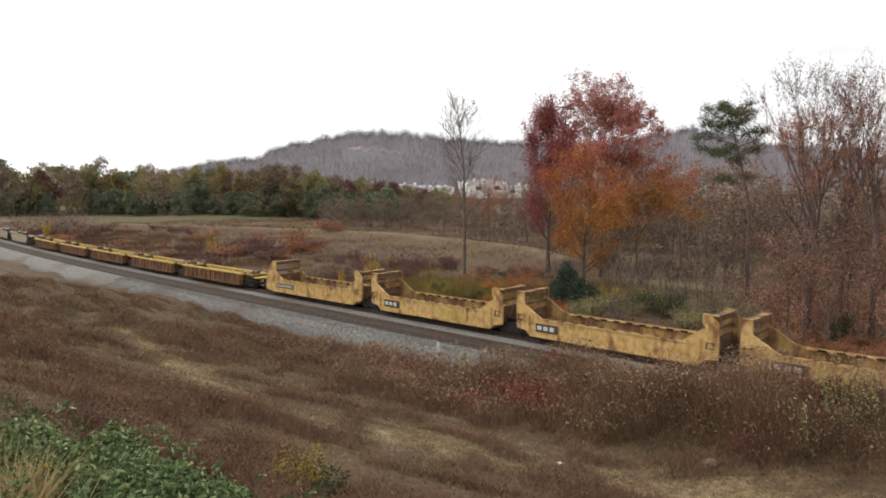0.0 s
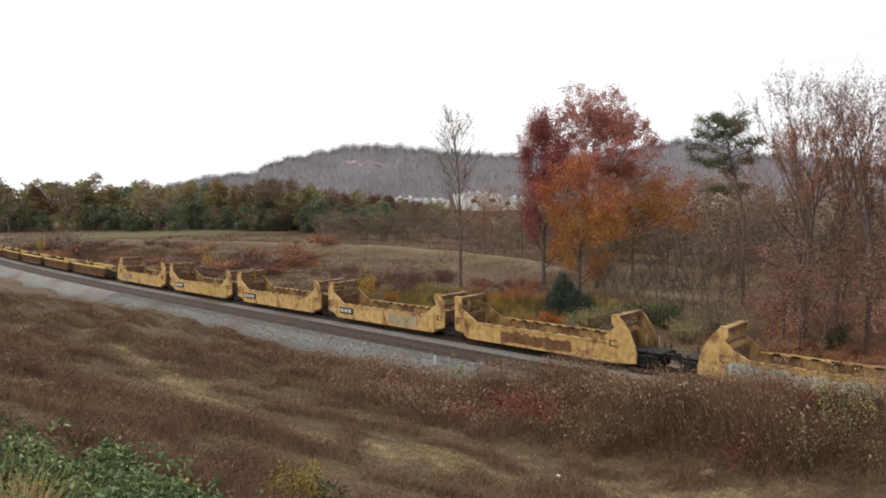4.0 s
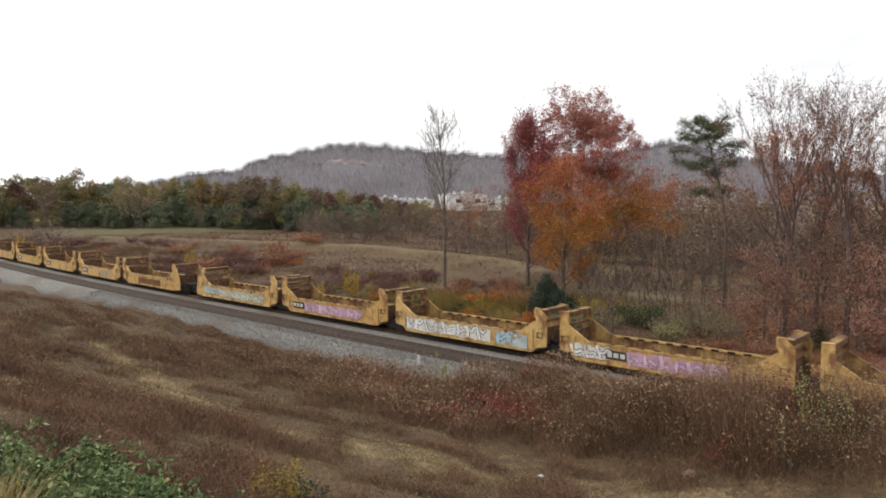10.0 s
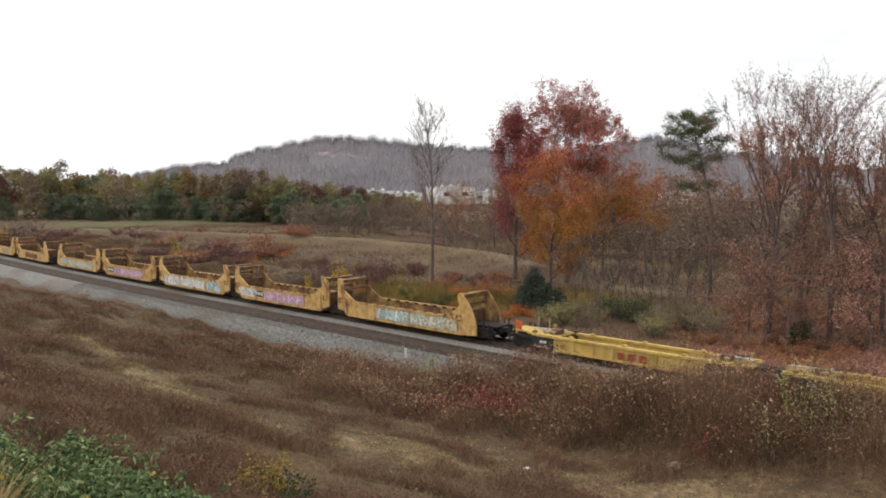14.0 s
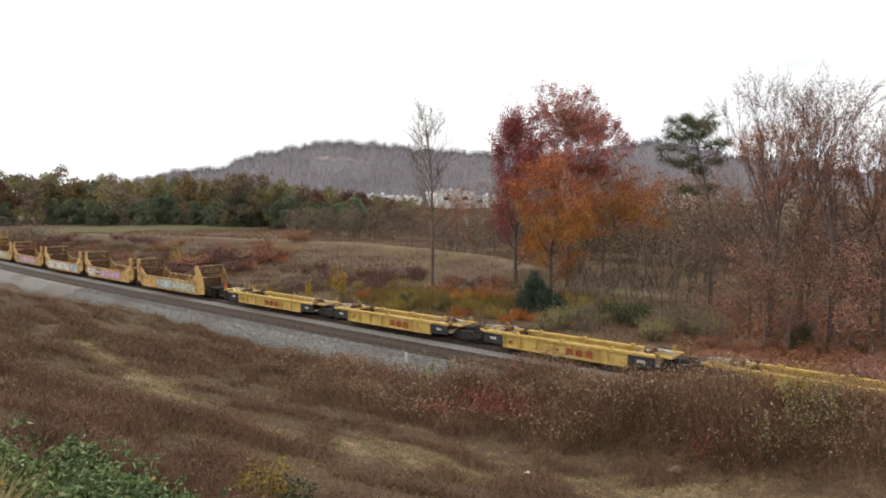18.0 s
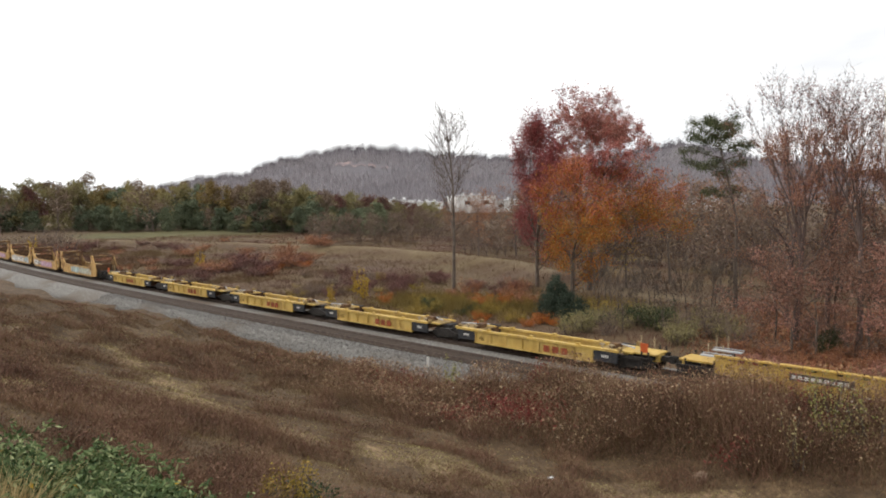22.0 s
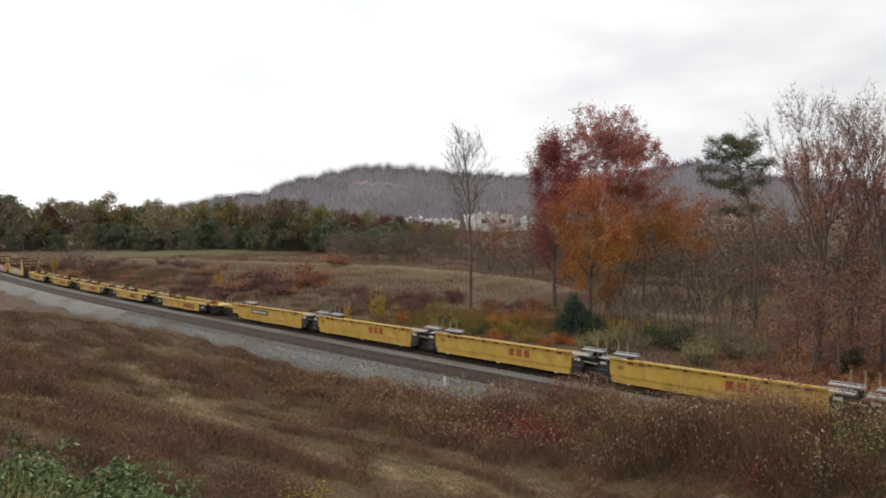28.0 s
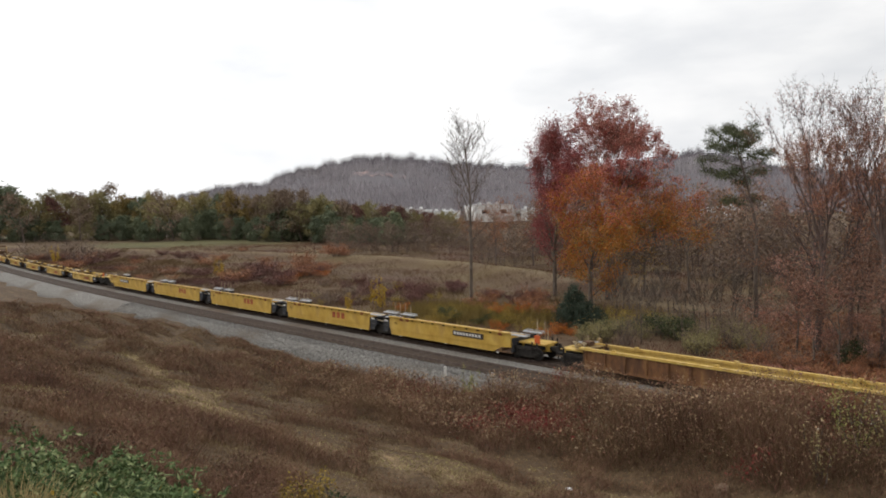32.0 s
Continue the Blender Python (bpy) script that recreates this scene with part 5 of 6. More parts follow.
def shrub(name, seed, h, r, mat, count, size, bark=None, stems=16, up=0.55):
    """A loose shrub: many thin stems from the ground with leaves about them."""
    rng = np.random.default_rng(seed)
    segs, pts = [], []
    for _ in range(stems):
        a, o = rng.uniform(0, 2 * np.pi), rng.uniform(0, 0.35) * r
        p = np.array([math.cos(a) * o, math.sin(a) * o, -0.1])
        d = np.array([math.cos(a) * r * 0.75, math.sin(a) * r * 0.75, h]) / 4
        for k in range(4):
            q = p + (d + rng.normal(0, 0.10 * h / 2, 3)) * rng.uniform(0.6, 1.15)
            segs.append((*p, *q, 0.022 - 0.004 * k, 0.018 - 0.004 * k))
            p = q
            if k > 0:
                pts.append(q)
            w = q + rng.normal(0, 0.16, 3) * (r, r, h * 0.8) + (0, 0, 0.12 * h)
            segs.append((*q, *w, 0.012, 0.008))
            pts.append(w)
    e = new(name)
    v, f = twigs(segs, rng)
    tagged(link("stemwork", mesh_from("stemwork", v, f), bark or M["bark"], e), kind="stuff")
    pts = np.array(pts)
    c = pts[rng.integers(0, len(pts), count)] + rng.normal(0, 0.14, (count, 3)) * (r, r, h * 0.6)
    c[:, 2] = np.maximum(c[:, 2], 0.03)
    v, f = flakes(c, size, rng)
    link("foliage", mesh_from("foliage", v, f), mat, e)
    return e


def make_right_woods():
    rng = np.random.default_rng(8)
    kinds = []
    for seed, mat, count, fan in ((38, "leaf_pinkish", 9500, 0.40), (0, "leaf_pinkish", 7500, 0.40), (17, "leaf_pinkish", 8500, 0.40)):
        kinds.append(tree("bare_tree", seed, 21.5, 9.0, 0.25, M["bark_rose"], [(M[mat], 0.6, 0.5, 0.99), (M["leaf_rust"], 0.75, 0.1, 0.8)], 0.052, count, forked=True, fan=fan, spread_deg=23, depth=6, lift=0.15, low=0.85, spread=0.13, twig=0.0085, gather=0.8))
    words = "tall thin autumn tree with sparse russet leaves"
    for k in kinds:
        tagged(k, words, "tree", "trees of the near woods")
    spots = [(24.2, 61, 0.96), (28.2, 59, 0.95), (23.6, 72, 1.0), (31.4, 64, 0.86), (26.2, 70, 0.98), (34.0, 61, 0.78), (36.8, 66, 0.85), (30.0, 70, 0.92), (33.0, 74, 0.95)]
    for i, (deg, dist, s) in enumerate(spots):
        if i < 3:
            put(kinds[i], deg, dist, 70 * i, s)
        else:
            again(kinds[i % 3], deg, dist, rng.uniform(0, 360), s)
    small = [tree("understory_tree", 51 + i, 8.5, 5.4, 0.10, M["bark"], [(M[mat], 1.0, 0.1, 1.1)], 0.07, 3400, forked=True, spread_deg=34, depth=5, lift=0.0, low=0.9, spread=0.26, gather=0.45) for i, mat in enumerate(("leaf_tan", "leaf_pinkish", "leaf_tan"))]
    for k in small:
        tagged(k, "small understory tree with clinging russet leaves", "tree", "understory of the near woods")
    spots = [(22.9, 59.5, 0.85), (24.0, 57.5, 0.95), (25.5, 56.5, 0.85), (28.8, 57, 0.9), (30.8, 56.5, 0.95), (33, 58, 1.0), (26.7, 63, 1.0), (29.6, 69, 1.2), (35, 58, 0.9), (31.8, 66, 1.2), (27.4, 57.5, 0.6), (34.4, 70, 1.3)]
    for i, (deg, dist, s) in enumerate(spots):
        if i < 3:
            put(small[i], deg, dist, 50 * i, s)
        else:
            again(small[i % 3], deg, dist, rng.uniform(0, 360), s)


def make_saplings():
    """Thin bare saplings and faded low brush between the line and the woods."""
    rng = np.random.default_rng(19)
    kinds = [tree("bare_sapling", 81 + i, 5.5, 1.9, 0.055, M["bark"], None, 0.1, 0, forked=True, bole=0.5, spread_deg=24, depth=4, lift=0.1, low=0.5, twig=0.012) for i in range(3)]
    low = shrub("low_brush", 85, 1.5, 1.5, M["leaf_pinkish"], 750, 0.08)
    olive = shrub("low_brush", 86, 1.9, 1.5, M["leaf_olive"], 800, 0.08, M["bark"], 26)
    for k in kinds:
        tagged(k, "thin leafless sapling beyond the track", "tree", "saplings beyond the track")
    tagged(low, "low brush in faded pinkish-tan leaf behind the track", "bush", "low brush behind the track")
    tagged(olive, "tangled olive-brown brush behind the track", "bush", "low brush behind the track")
    for i in range(22):
        deg, dist, s = 9.5 + 10.5 * (i + rng.uniform(0, 0.9)) / 22, rng.uniform(60, 76), rng.uniform(0.6, 1.15)
        (put if i < 3 else again)(kinds[i % 3], deg, dist, rng.uniform(0, 360), s)
    for i in range(20):
        deg, dist = rng.uniform(18.5, 37), rng.uniform(47, 53)
        (put if i < 1 else again)(low, deg, dist, rng.uniform(0, 360), rng.uniform(0.45, 0.75))
    for i in range(26):
        deg, dist = rng.uniform(7.5, 20), rng.uniform(57, 70)
        (put if i < 1 else again)(olive, deg, dist, rng.uniform(0, 360), rng.uniform(0.5, 0.95))


def make_thicket():
    """Grey-brown leafless saplings and small trees behind the field."""
    rng = np.random.default_rng(17)
    kinds = []
    for i in range(4):
        k = tree("thicket_tree", 61 + i, 9.0, 6.0, 0.09, M["bark_far"], [(M["leaf_brown"], 1.0, 0.05, 1.0)], 0.18, 440, first=0.08, reach=0.30, rise=1.1, kids=(17, 5, 3), spread=0.45, twig=0.013)
        tagged(k, "leafless grey-brown thicket tree behind the field", "tree", "trees of the thicket")
        kinds.append(k)
    used = 0
    for deg0, deg1, d0, d1, n, s0, s1 in ((-13, 0, 172, 205, 34, 0.7, 1.0), (-1, 10, 128, 170, 34, 0.6, 0.95), (8, 22, 110, 150, 40, 0.7, 1.15), (3, 22, 150, 200, 34, 1.25, 1.8), (-9, 8, 215, 300, 14, 0.8, 1.1), (19, 40, 92, 140, 40, 0.9, 1.4)):
        for j in range(n):
            deg = deg0 + (deg1 - deg0) * (j + rng.uniform(0, 1)) / n
            dist, s, turn = rng.uniform(d0, d1), rng.uniform(s0, s1), rng.uniform(0, 360)
            if used < 4:
                put(kinds[used], deg, dist, turn, s)
            else:
                again(kinds[used % 4], deg, dist, turn, s)
            used += 1


def make_treeline():
    """The wood across the field: dark evergreens below, olive and ochre crowns above."""
    rng = np.random.default_rng(29)
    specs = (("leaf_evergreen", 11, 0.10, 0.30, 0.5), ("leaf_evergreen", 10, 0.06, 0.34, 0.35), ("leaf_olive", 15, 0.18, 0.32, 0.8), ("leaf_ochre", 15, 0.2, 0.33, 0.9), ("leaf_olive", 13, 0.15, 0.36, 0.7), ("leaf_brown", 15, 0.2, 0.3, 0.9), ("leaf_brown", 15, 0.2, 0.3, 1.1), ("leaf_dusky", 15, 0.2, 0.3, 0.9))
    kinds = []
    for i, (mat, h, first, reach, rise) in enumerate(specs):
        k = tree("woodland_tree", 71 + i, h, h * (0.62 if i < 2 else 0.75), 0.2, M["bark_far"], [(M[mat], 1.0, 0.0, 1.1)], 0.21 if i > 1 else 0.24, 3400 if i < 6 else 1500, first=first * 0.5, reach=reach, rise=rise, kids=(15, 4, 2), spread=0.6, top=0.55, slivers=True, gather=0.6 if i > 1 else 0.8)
        tagged(k, ("dark evergreen tree at the edge of the field", "dense dark green tree at the field edge", "olive-brown woodland tree across the field", "ochre autumn tree in the far wood", "olive woodland tree in thinning leaf", "brown autumn tree in the far wood", "nearly leafless tree in the far wood", "dusky maroon tree in the far wood")[i], "tree", "trees across the field")
        kinds.append(k)
    used = set()

    def place(i, deg, dist, s):
        turn = rng.uniform(0, 360)
        if i in used:
            again(kinds[i], deg, dist, turn, s)
        else:
            used.add(i)
            put(kinds[i], deg, dist, turn, s)

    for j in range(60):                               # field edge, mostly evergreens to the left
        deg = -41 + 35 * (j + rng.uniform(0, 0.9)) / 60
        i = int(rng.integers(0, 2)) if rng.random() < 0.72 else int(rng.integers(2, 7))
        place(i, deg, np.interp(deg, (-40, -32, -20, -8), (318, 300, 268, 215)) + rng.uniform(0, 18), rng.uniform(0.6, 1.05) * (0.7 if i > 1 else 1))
    for j in range(78):                               # taller mixed crowns behind
        deg = -42 + 40 * (j + rng.uniform(0, 0.9)) / 78
        i = (2, 4, 6, 3, 0, 5, 2, 4, 6, 1)[int(rng.integers(0, 10))]
        tall = np.interp(deg, (-34, -26, -22, -15, -9, -2), (1.3, 1.12, 1.15, 1.05, 0.75, 0.55))
        place(i, deg, np.interp(deg, (-40, -32, -20, -8), (338, 318, 285, 235)) + rng.uniform(0, 34), rng.uniform(0.8, 1.12) * tall * (1.25 if i < 2 else 1))
    for i, deg, dist, s in ((6, -24.3, 282, 1.25), (6, -30.5, 300, 1.2), (6, -34, 305, 1.2), (7, -31.6, 315, 1.1), (7, -30.2, 322, 1.0), (2, -33.0, 318, 1.3), (4, -28.8, 318, 1.45), (0, -34.5, 320, 1.9), (6, -29.4, 320, 1.45), (3, -27.2, 318, 1.15), (3, -19.8, 285, 1.2), (3, -18.6, 288, 1.1)):
        place(i, deg, dist, s)
    for j in range(34):                               # brown and olive crowns that step down before the buildings
        deg = -17.5 + 14.5 * (j + rng.uniform(0, 0.9)) / 34
        i = (5, 2, 0, 4, 5)[int(rng.integers(0, 5))] if deg < -11 else (5, 6, 5, 2, 7)[int(rng.integers(0, 5))]
        place(i, deg, np.interp(deg, (-18, -9, -3), (266, 226, 214)) + rng.uniform(0, 26), rng.uniform(0.85, 1.08) * np.interp(deg, (-17.5, -12, -9, -3), (1.12, 1.08, 0.8, 0.64)))


def make_field_shrubs():
    rng = np.random.default_rng(31)
    kinds = {"maroon": (shrub("shrub", 1, 1.9, 1.3, M["leaf_dusky"], 1700, 0.065), "low dusky maroon shrub in the field"),
             "russet": (shrub("shrub", 2, 2.0, 1.4, M["leaf_rust"], 1700, 0.065), "russet-brown shrub in the field"),
             "orange": (shrub("shrub", 3, 1.6, 1.2, M["leaf_orange"], 1700, 0.06), "orange-leaved shrub beyond the track"),
             "ochre": (shrub("shrub", 4, 1.7, 1.3, M["leaf_gold"], 1700, 0.06), "ochre and yellow shrub beyond the track"),
             "green": (shrub("shrub", 5, 2.0, 1.5, M["leaf_green"], 2100, 0.07), "green shrub beyond the track"),
             "grey": (shrub("shrub", 6, 3.2, 1.6, M["leaf_brown"], 900, 0.06, M["bark_far"], 24), "grey leafless shrub beyond the track"),
             "yellow": (shrub("sapling", 7, 2.9, 0.75, M["leaf_yellow"], 620, 0.10, None, 7), "slim sapling with bright yellow leaves")}
    for ob, words in kinds.values():
        tagged(ob, words, "bush", "shrubs beyond the track")
    used = set()

    def place(kind, deg, dist, s=1.0, squat=1.0):
        ob = kinds[kind][0]
        x, y = polar(deg, dist)
        if y - track_centre(x) < 6:                 # none on the line
            return
        if kind in used:
            again(ob, deg, dist, rng.uniform(0, 360), s, squat=squat)
        else:
            used.add(kind)
            put(ob, deg, dist, 0, s)

    for kind, deg, dist, s in (("yellow", -8.7, 81, 1.0), ("yellow", -11.2, 80, 0.6), ("yellow", -21.0, 128, 0.9), ("yellow", -32.2, 190, 1.1), ("green", 14.4, 64, 1.05), ("green", 13.2, 66, 0.8), ("green", -3.2, 73, 0.7), ("orange", 0.8, 74, 0.9), ("orange", 2.6, 75, 0.8), ("orange", -7.0, 78, 0.7)):
        place(kind, deg, dist, s)
    for kind, n, deg0, deg1, d0, d1, s0, s1 in (("maroon", 26, -12, -2, 86, 106, 0.5, 0.85), ("maroon", 18, -23, -13, 105, 145, 0.6, 1.2), ("russet", 26, -31, -11, 105, 185, 0.6, 1.3), ("ochre", 10, -14, -4, 84, 100, 0.35, 0.6), ("maroon", 10, 0, 6, 82, 92, 0.4, 0.7), ("russet", 8, -2, 6, 70, 82, 0.5, 0.9), ("ochre", 20, -5, 5, 66, 78, 0.45, 0.8), ("green", 7, -5, 2, 68, 76, 0.3, 0.5), ("orange", 8, 0, 8, 64, 72, 0.4, 0.7), ("ochre", 5, 7, 14, 64, 72, 0.6, 0.9),
                                               ("grey", 14, 10, 20, 60, 70, 0.5, 0.8), ("grey", 14, -14, -8, 84, 110, 0.4, 0.7), ("green", 4, 8, 12, 64, 68, 0.5, 0.7), ("russet", 16, 19, 36, 52, 57, 0.35, 0.6), ("grey", 12, 20, 36, 54, 62, 0.5, 0.8), ("grey", 10, -36, -30, 175, 215, 1.2, 2.0), ("orange", 4, -16, -13, 120, 135, 0.6, 1.0), ("maroon", 10, -32, -22, 165, 205, 0.8, 1.3), ("russet", 8, -36, -30, 150, 200, 0.8, 1.3)):
        for _ in range(n):
            place(kind, rng.uniform(deg0, deg1), rng.uniform(d0, d1), rng.uniform(s0, s1) * (1.5 if d0 > 80 else 1.15), rng.uniform(0.4, 0.65) if d0 > 80 else rng.uniform(0.6, 0.9))


# ---- ground cover, sown so that it thins with distance from the eye ----
def sow(rng, n, r0, r1, a0=-38, a1=40, power=1.0):
    r = r0 + (r1 - r0) * rng.random(n) ** power
    a = np.radians(AXIS - rng.uniform(a0, a1, n))
    return r * np.cos(a), r * np.sin(a), r


def blades(x, y, z, h, w, rng, lean=0.35):
    n = len(x)
    a, b = rng.uniform(0, 2 * np.pi, n), rng.uniform(0, 2 * np.pi, n)
    s = np.stack([np.cos(a), np.sin(a), np.zeros(n)], 1) * (np.asarray(w) / 2 * np.ones(n))[:, None]
    p = np.stack([x, y, z], 1)
    tip = p + np.stack([np.cos(b) * lean * h * rng.random(n), np.sin(b) * lean * h * rng.random(n), h], 1)
    return np.stack([p - s, p + s, tip], 1).reshape(-1, 3), np.arange(3 * n).reshape(n, 3)


def chips(x, y, z, size, rng):
    n = len(x)
    c = np.stack([x, y, z], 1)
    v = c[:, None] + rng.normal(size=(n, 3, 3)) * (np.asarray(size) * np.ones(n))[:, None, None]
    return v.reshape(-1, 3), np.arange(3 * n).reshape(n, 3)


def brush_front(x):
    return np.interp(x, (-34, -24, -18.7, -13.9, -8.7, -5.6, 4), (17.8, 17.4, 17.8, 20.0, 21.0, 21.4, 22))


def clumps(x, y):
    """1 in the clumps of standing dead weeds, 0 in the matted grass between."""
    c = 0.10 + 0.65 * wave(x, y, 2.3, 9) + 0.75 * wave(x, y, 0.8, 4) + 0.35 * wave(x, y, 6.0, 2)
    return smooth01(c, -0.05, 0.6)


def heap_mask(x, y):
    """The grassed-over spoil heap up the line, where the growth is low and pale."""
    return np.exp(-((np.asarray(x) + 50) / 19) ** 2 - ((np.asarray(y) - 18) / 11) ** 2)


def weed_height(x, y):
    """How tall the growth stands on the near bank."""
    d = y - (track_centre(x) - TRACK_Y)
    tall = smooth01(y - brush_front(x), 0.0, 1.6) * smooth01(x, -40, -16) * (1 - smooth01(d, 28.5, 30.6))
    c = clumps(x, y)
    bare = path_mask(x, y)
    h = 0.09 * (1 - 0.35 * bare) + (0.46 * c * (1 - 0.6 * heap_mask(x, y)) + tall * (0.70 + 0.45 * c)) * (1 - 0.95 * bare)
    edge = 31.2 - 1.0 * np.exp(-((np.asarray(x) + 33) / 10) ** 2) + 0.6 * np.exp(-((np.asarray(x) + 72) / 8) ** 2)
    return h * (1 - smooth01(d - edge, -3.6, 0))


def make_ground_cover():
    rng = np.random.default_rng(77)

    def cover(name, v, f, mat, words, cat):
        tagged(link(name, mesh_from(name, v, f), M[mat] if isinstance(mat, str) else mat), words, cat, kind="stuff")

    x, y, r = sow(rng, 860000, 6.5, 84)
    h = weed_height(x, y)
    keep = (y > 0.5) & (h > 0.02)
    x, y, r, h = x[keep], y[keep], r[keep], h[keep]
    z = ground_z(x, y) - 0.02
    # dark brush gathers in the clumps, straw in the mats between and on the heap
    kind = np.clip(rng.random(len(x)) + 0.30 * (0.5 - clumps(x, y)) + 0.45 * heap_mask(x, y) + 0.22 * wave(x, y, 3.1, 6), 0, 0.999)
    stand_up = h > 0.26
    for name, sel, mat, words, scale, lean, grow_w in (("dry_weeds", ~stand_up & (kind < 0.74), "weed", "matted dry brown grass on the bank", 1.2, 2.4, 0.75),
                                         ("straw_grass", (~stand_up & (kind >= 0.74)) | (stand_up & (kind > 0.80)), "straw", "pale straw-coloured dead grass", 1.05, 1.9, 0.65),
                                         ("brush_thicket", stand_up & (kind < 0.5), "thicket", "dense purple-brown dead brush on the bank", 1.0, 1.3, 0.75),
                                         ("standing_weeds", stand_up & (kind >= 0.5) & (kind <= 0.80), "weed", "standing dead brown weeds among the brush", 1.05, 1.3, 0.7)):
        v, f = blades(x[sel], y[sel], z[sel], h[sel] * scale * rng.uniform(0.4, 1.0, sel.sum()), (0.007 + 0.0007 * r[sel]) * grow_w, rng, lean)
        cover(name, v, f, mat, words, "weeds")
    # leaf scraps and seed heads among the stems
    for name, mat, n, size, lo, low, words in (("withered_leaves", "thicket", 260000, 0.023, 0.35, 0.26, "withered brown leaves clinging to the dead weeds"), ("weed_leaves", "weed", 250000, 0.019, 0.45, 0.24, "curled dry leaves over the weedy bank"), ("straw_scraps", "straw", 90000, 0.016, 0.4, 0.015, "scraps of pale straw over the ground"), ("bramble_leaves", "bramble", 400000, 0.028, 0.3, 0.64, "faded pink and tan leaves on the brush tops"), ("seed_heads", "fluff", 24000, 0.021, 0.3, 0.64, "pale fluffy seed heads on the dead weeds")):
        x, y, r = sow(rng, n, 7, 72)
        h = weed_height(x, y)
        keep = (y > 0.5) & (h > low)
        x, y, r, h = x[keep], y[keep], r[keep], h[keep]
        v, f = chips(x, y, ground_z(x, y) + h * rng.uniform(lo, 1.1, len(x)), size * (0.36 + 0.025 * r), rng)
        cover(name, v, f, mat, words, "weeds")
    # tall stalks that rise out of the brush
    x, y, r = sow(rng, 60000, 16, 40, -14, 40)
    h = weed_height(x, y)
    keep = (h > 0.7) & (rng.random(len(x)) < 0.35)
    x, y, h = x[keep], y[keep], h[keep]
    v, f = blades(x, y, ground_z(x, y), h * rng.uniform(0.85, 1.2, len(x)), 0.016, rng, 0.35)
    cover("weed_stalks", v, f, "weed", "thin dead stalks rising out of the brush", "weeds")
    # crimson patches
    v, f = [], []
    for deg, dist, rad, n in ((2.6, 28.0, 0.9, 1300), (4.6, 27.0, 0.8, 1000), (-1.5, 27, 0.6, 260), (25, 25.5, 0.6, 260), (-6, 33, 1.0, 400), (20, 23.5, 0.35, 140), (5, 31, 0.6, 300)):
        cx, cy = polar(deg, dist)
        x, y = cx + rng.normal(0, rad, n), cy + rng.normal(0, rad * 0.7, n)
        a, b = chips(x, y, ground_z(x, y) + np.maximum(0.3, weed_height(x, y)) * rng.uniform(0.4, 1.05, n), 0.035, rng)
        f.append(b + sum(len(k) for k in v))
        v.append(a)
    cover("crimson_weeds", np.concatenate(v), np.concatenate(f), "red_weed", "crimson-leaved weeds among the brown brush", "weeds")
    # pebbles on the bare track
    x, y, r = sow(rng, 210000, 9, 40)
    keep = path_mask(x, y) > 0.3
    x, y, r = x[keep], y[keep], r[keep]
    v, f = chips(x, y, ground_z(x, y) + 0.012, 0.008 + 0.0006 * r, rng)
    cover("dirt_track_pebbles", v, f, "leaf_straw", "pebbles and straw scraps on the dirt track", "pebbles")
    x, y, r = sow(rng, 80000, 8, 44)
    keep = (weed_height(x, y) < 0.35) & (y > 0.5) & (wave(x, y, 0.7, 3) + rng.normal(0, 0.5, len(x)) > 0.1)
    x, y, r = x[keep], y[keep], r[keep]
    v, f = chips(x, y, ground_z(x, y) + 0.07, 0.004 + 0.0005 * r, rng)
    cover("pale_leaf_litter", v, f, "leaf_straw", "pale scraps of leaf and stalk on the dirt", "leaf litter")
    # ballast stones along the shoulder
    n = 60000
    u, off = 14 + 70 * rng.random(n) ** 1.3, rng.uniform(-8.4, -5.0, n)
    k = np.maximum(0, u - BEND_FROM)
    x, y = -u, TRACK_Y + BEND * k * k + off
    z = np.interp(off, (-9.0, -7.0, -6.4, -5.4), (-1.3, -0.72, -0.24, -0.2))
    v, f = chips(x, y, z + 0.015, 0.033, rng)
    cover("ballast_stones", v, f, "stone", "loose crushed stones on the ballast shoulder", "stones")
    # field beyond the line
    x, y, r = sow(rng, 240000, 44, 250)
    keep = y - track_centre(x) > 4.2
    x, y, r = x[keep], y[keep], r[keep]
    h = 0.2 + 0.5 * np.clip(0.5 + 0.7 * wave(x, y, 5, 12) + 0.3 * wave(x, y, 1.7, 3), 0, 1)
    pick = rng.random(len(x))
    pale, green = pick < pale_mask(x, y), pick < green_mask(x, y)
    for name, sel, mat, words, k in (("field_grass", ~pale & ~green, "field_grass", "tawny dead grass over the field", 1.0), ("berm_grass", pale & ~green, "pale_grass", "bleached grass along the berm", 0.5), ("green_grass", green, "green_grass", "strip of green grass at the far end of the field", 0.35)):
        v, f = blades(x[sel], y[sel], ground_z(x[sel], y[sel]) - 0.03, k * h[sel] * rng.uniform(0.5, 1.2, sel.sum()), 0.008 + 0.0004 * r[sel], rng, 1.9)
        cover(name, v, f, mat, words, "grass")
    # taller rusty weeds along the far side of the line
    n = 90000
    u, off = 20 + 190 * rng.random(n) ** 1.2, 6.5 + 26 * rng.random(n) ** 1.5
    k = np.maximum(0, u - BEND_FROM)
    x, y = -u, TRACK_Y + BEND * k * k + off
    tall = np.clip(0.25 + 0.8 * wave(x, y, 3.6, 21) + 0.5 * wave(x, y, 1.3, 8), 0, 1.2) * smooth01(u, 30, 60)
    keep = tall > 0.15
    x, y, tall = x[keep], y[keep], tall[keep]
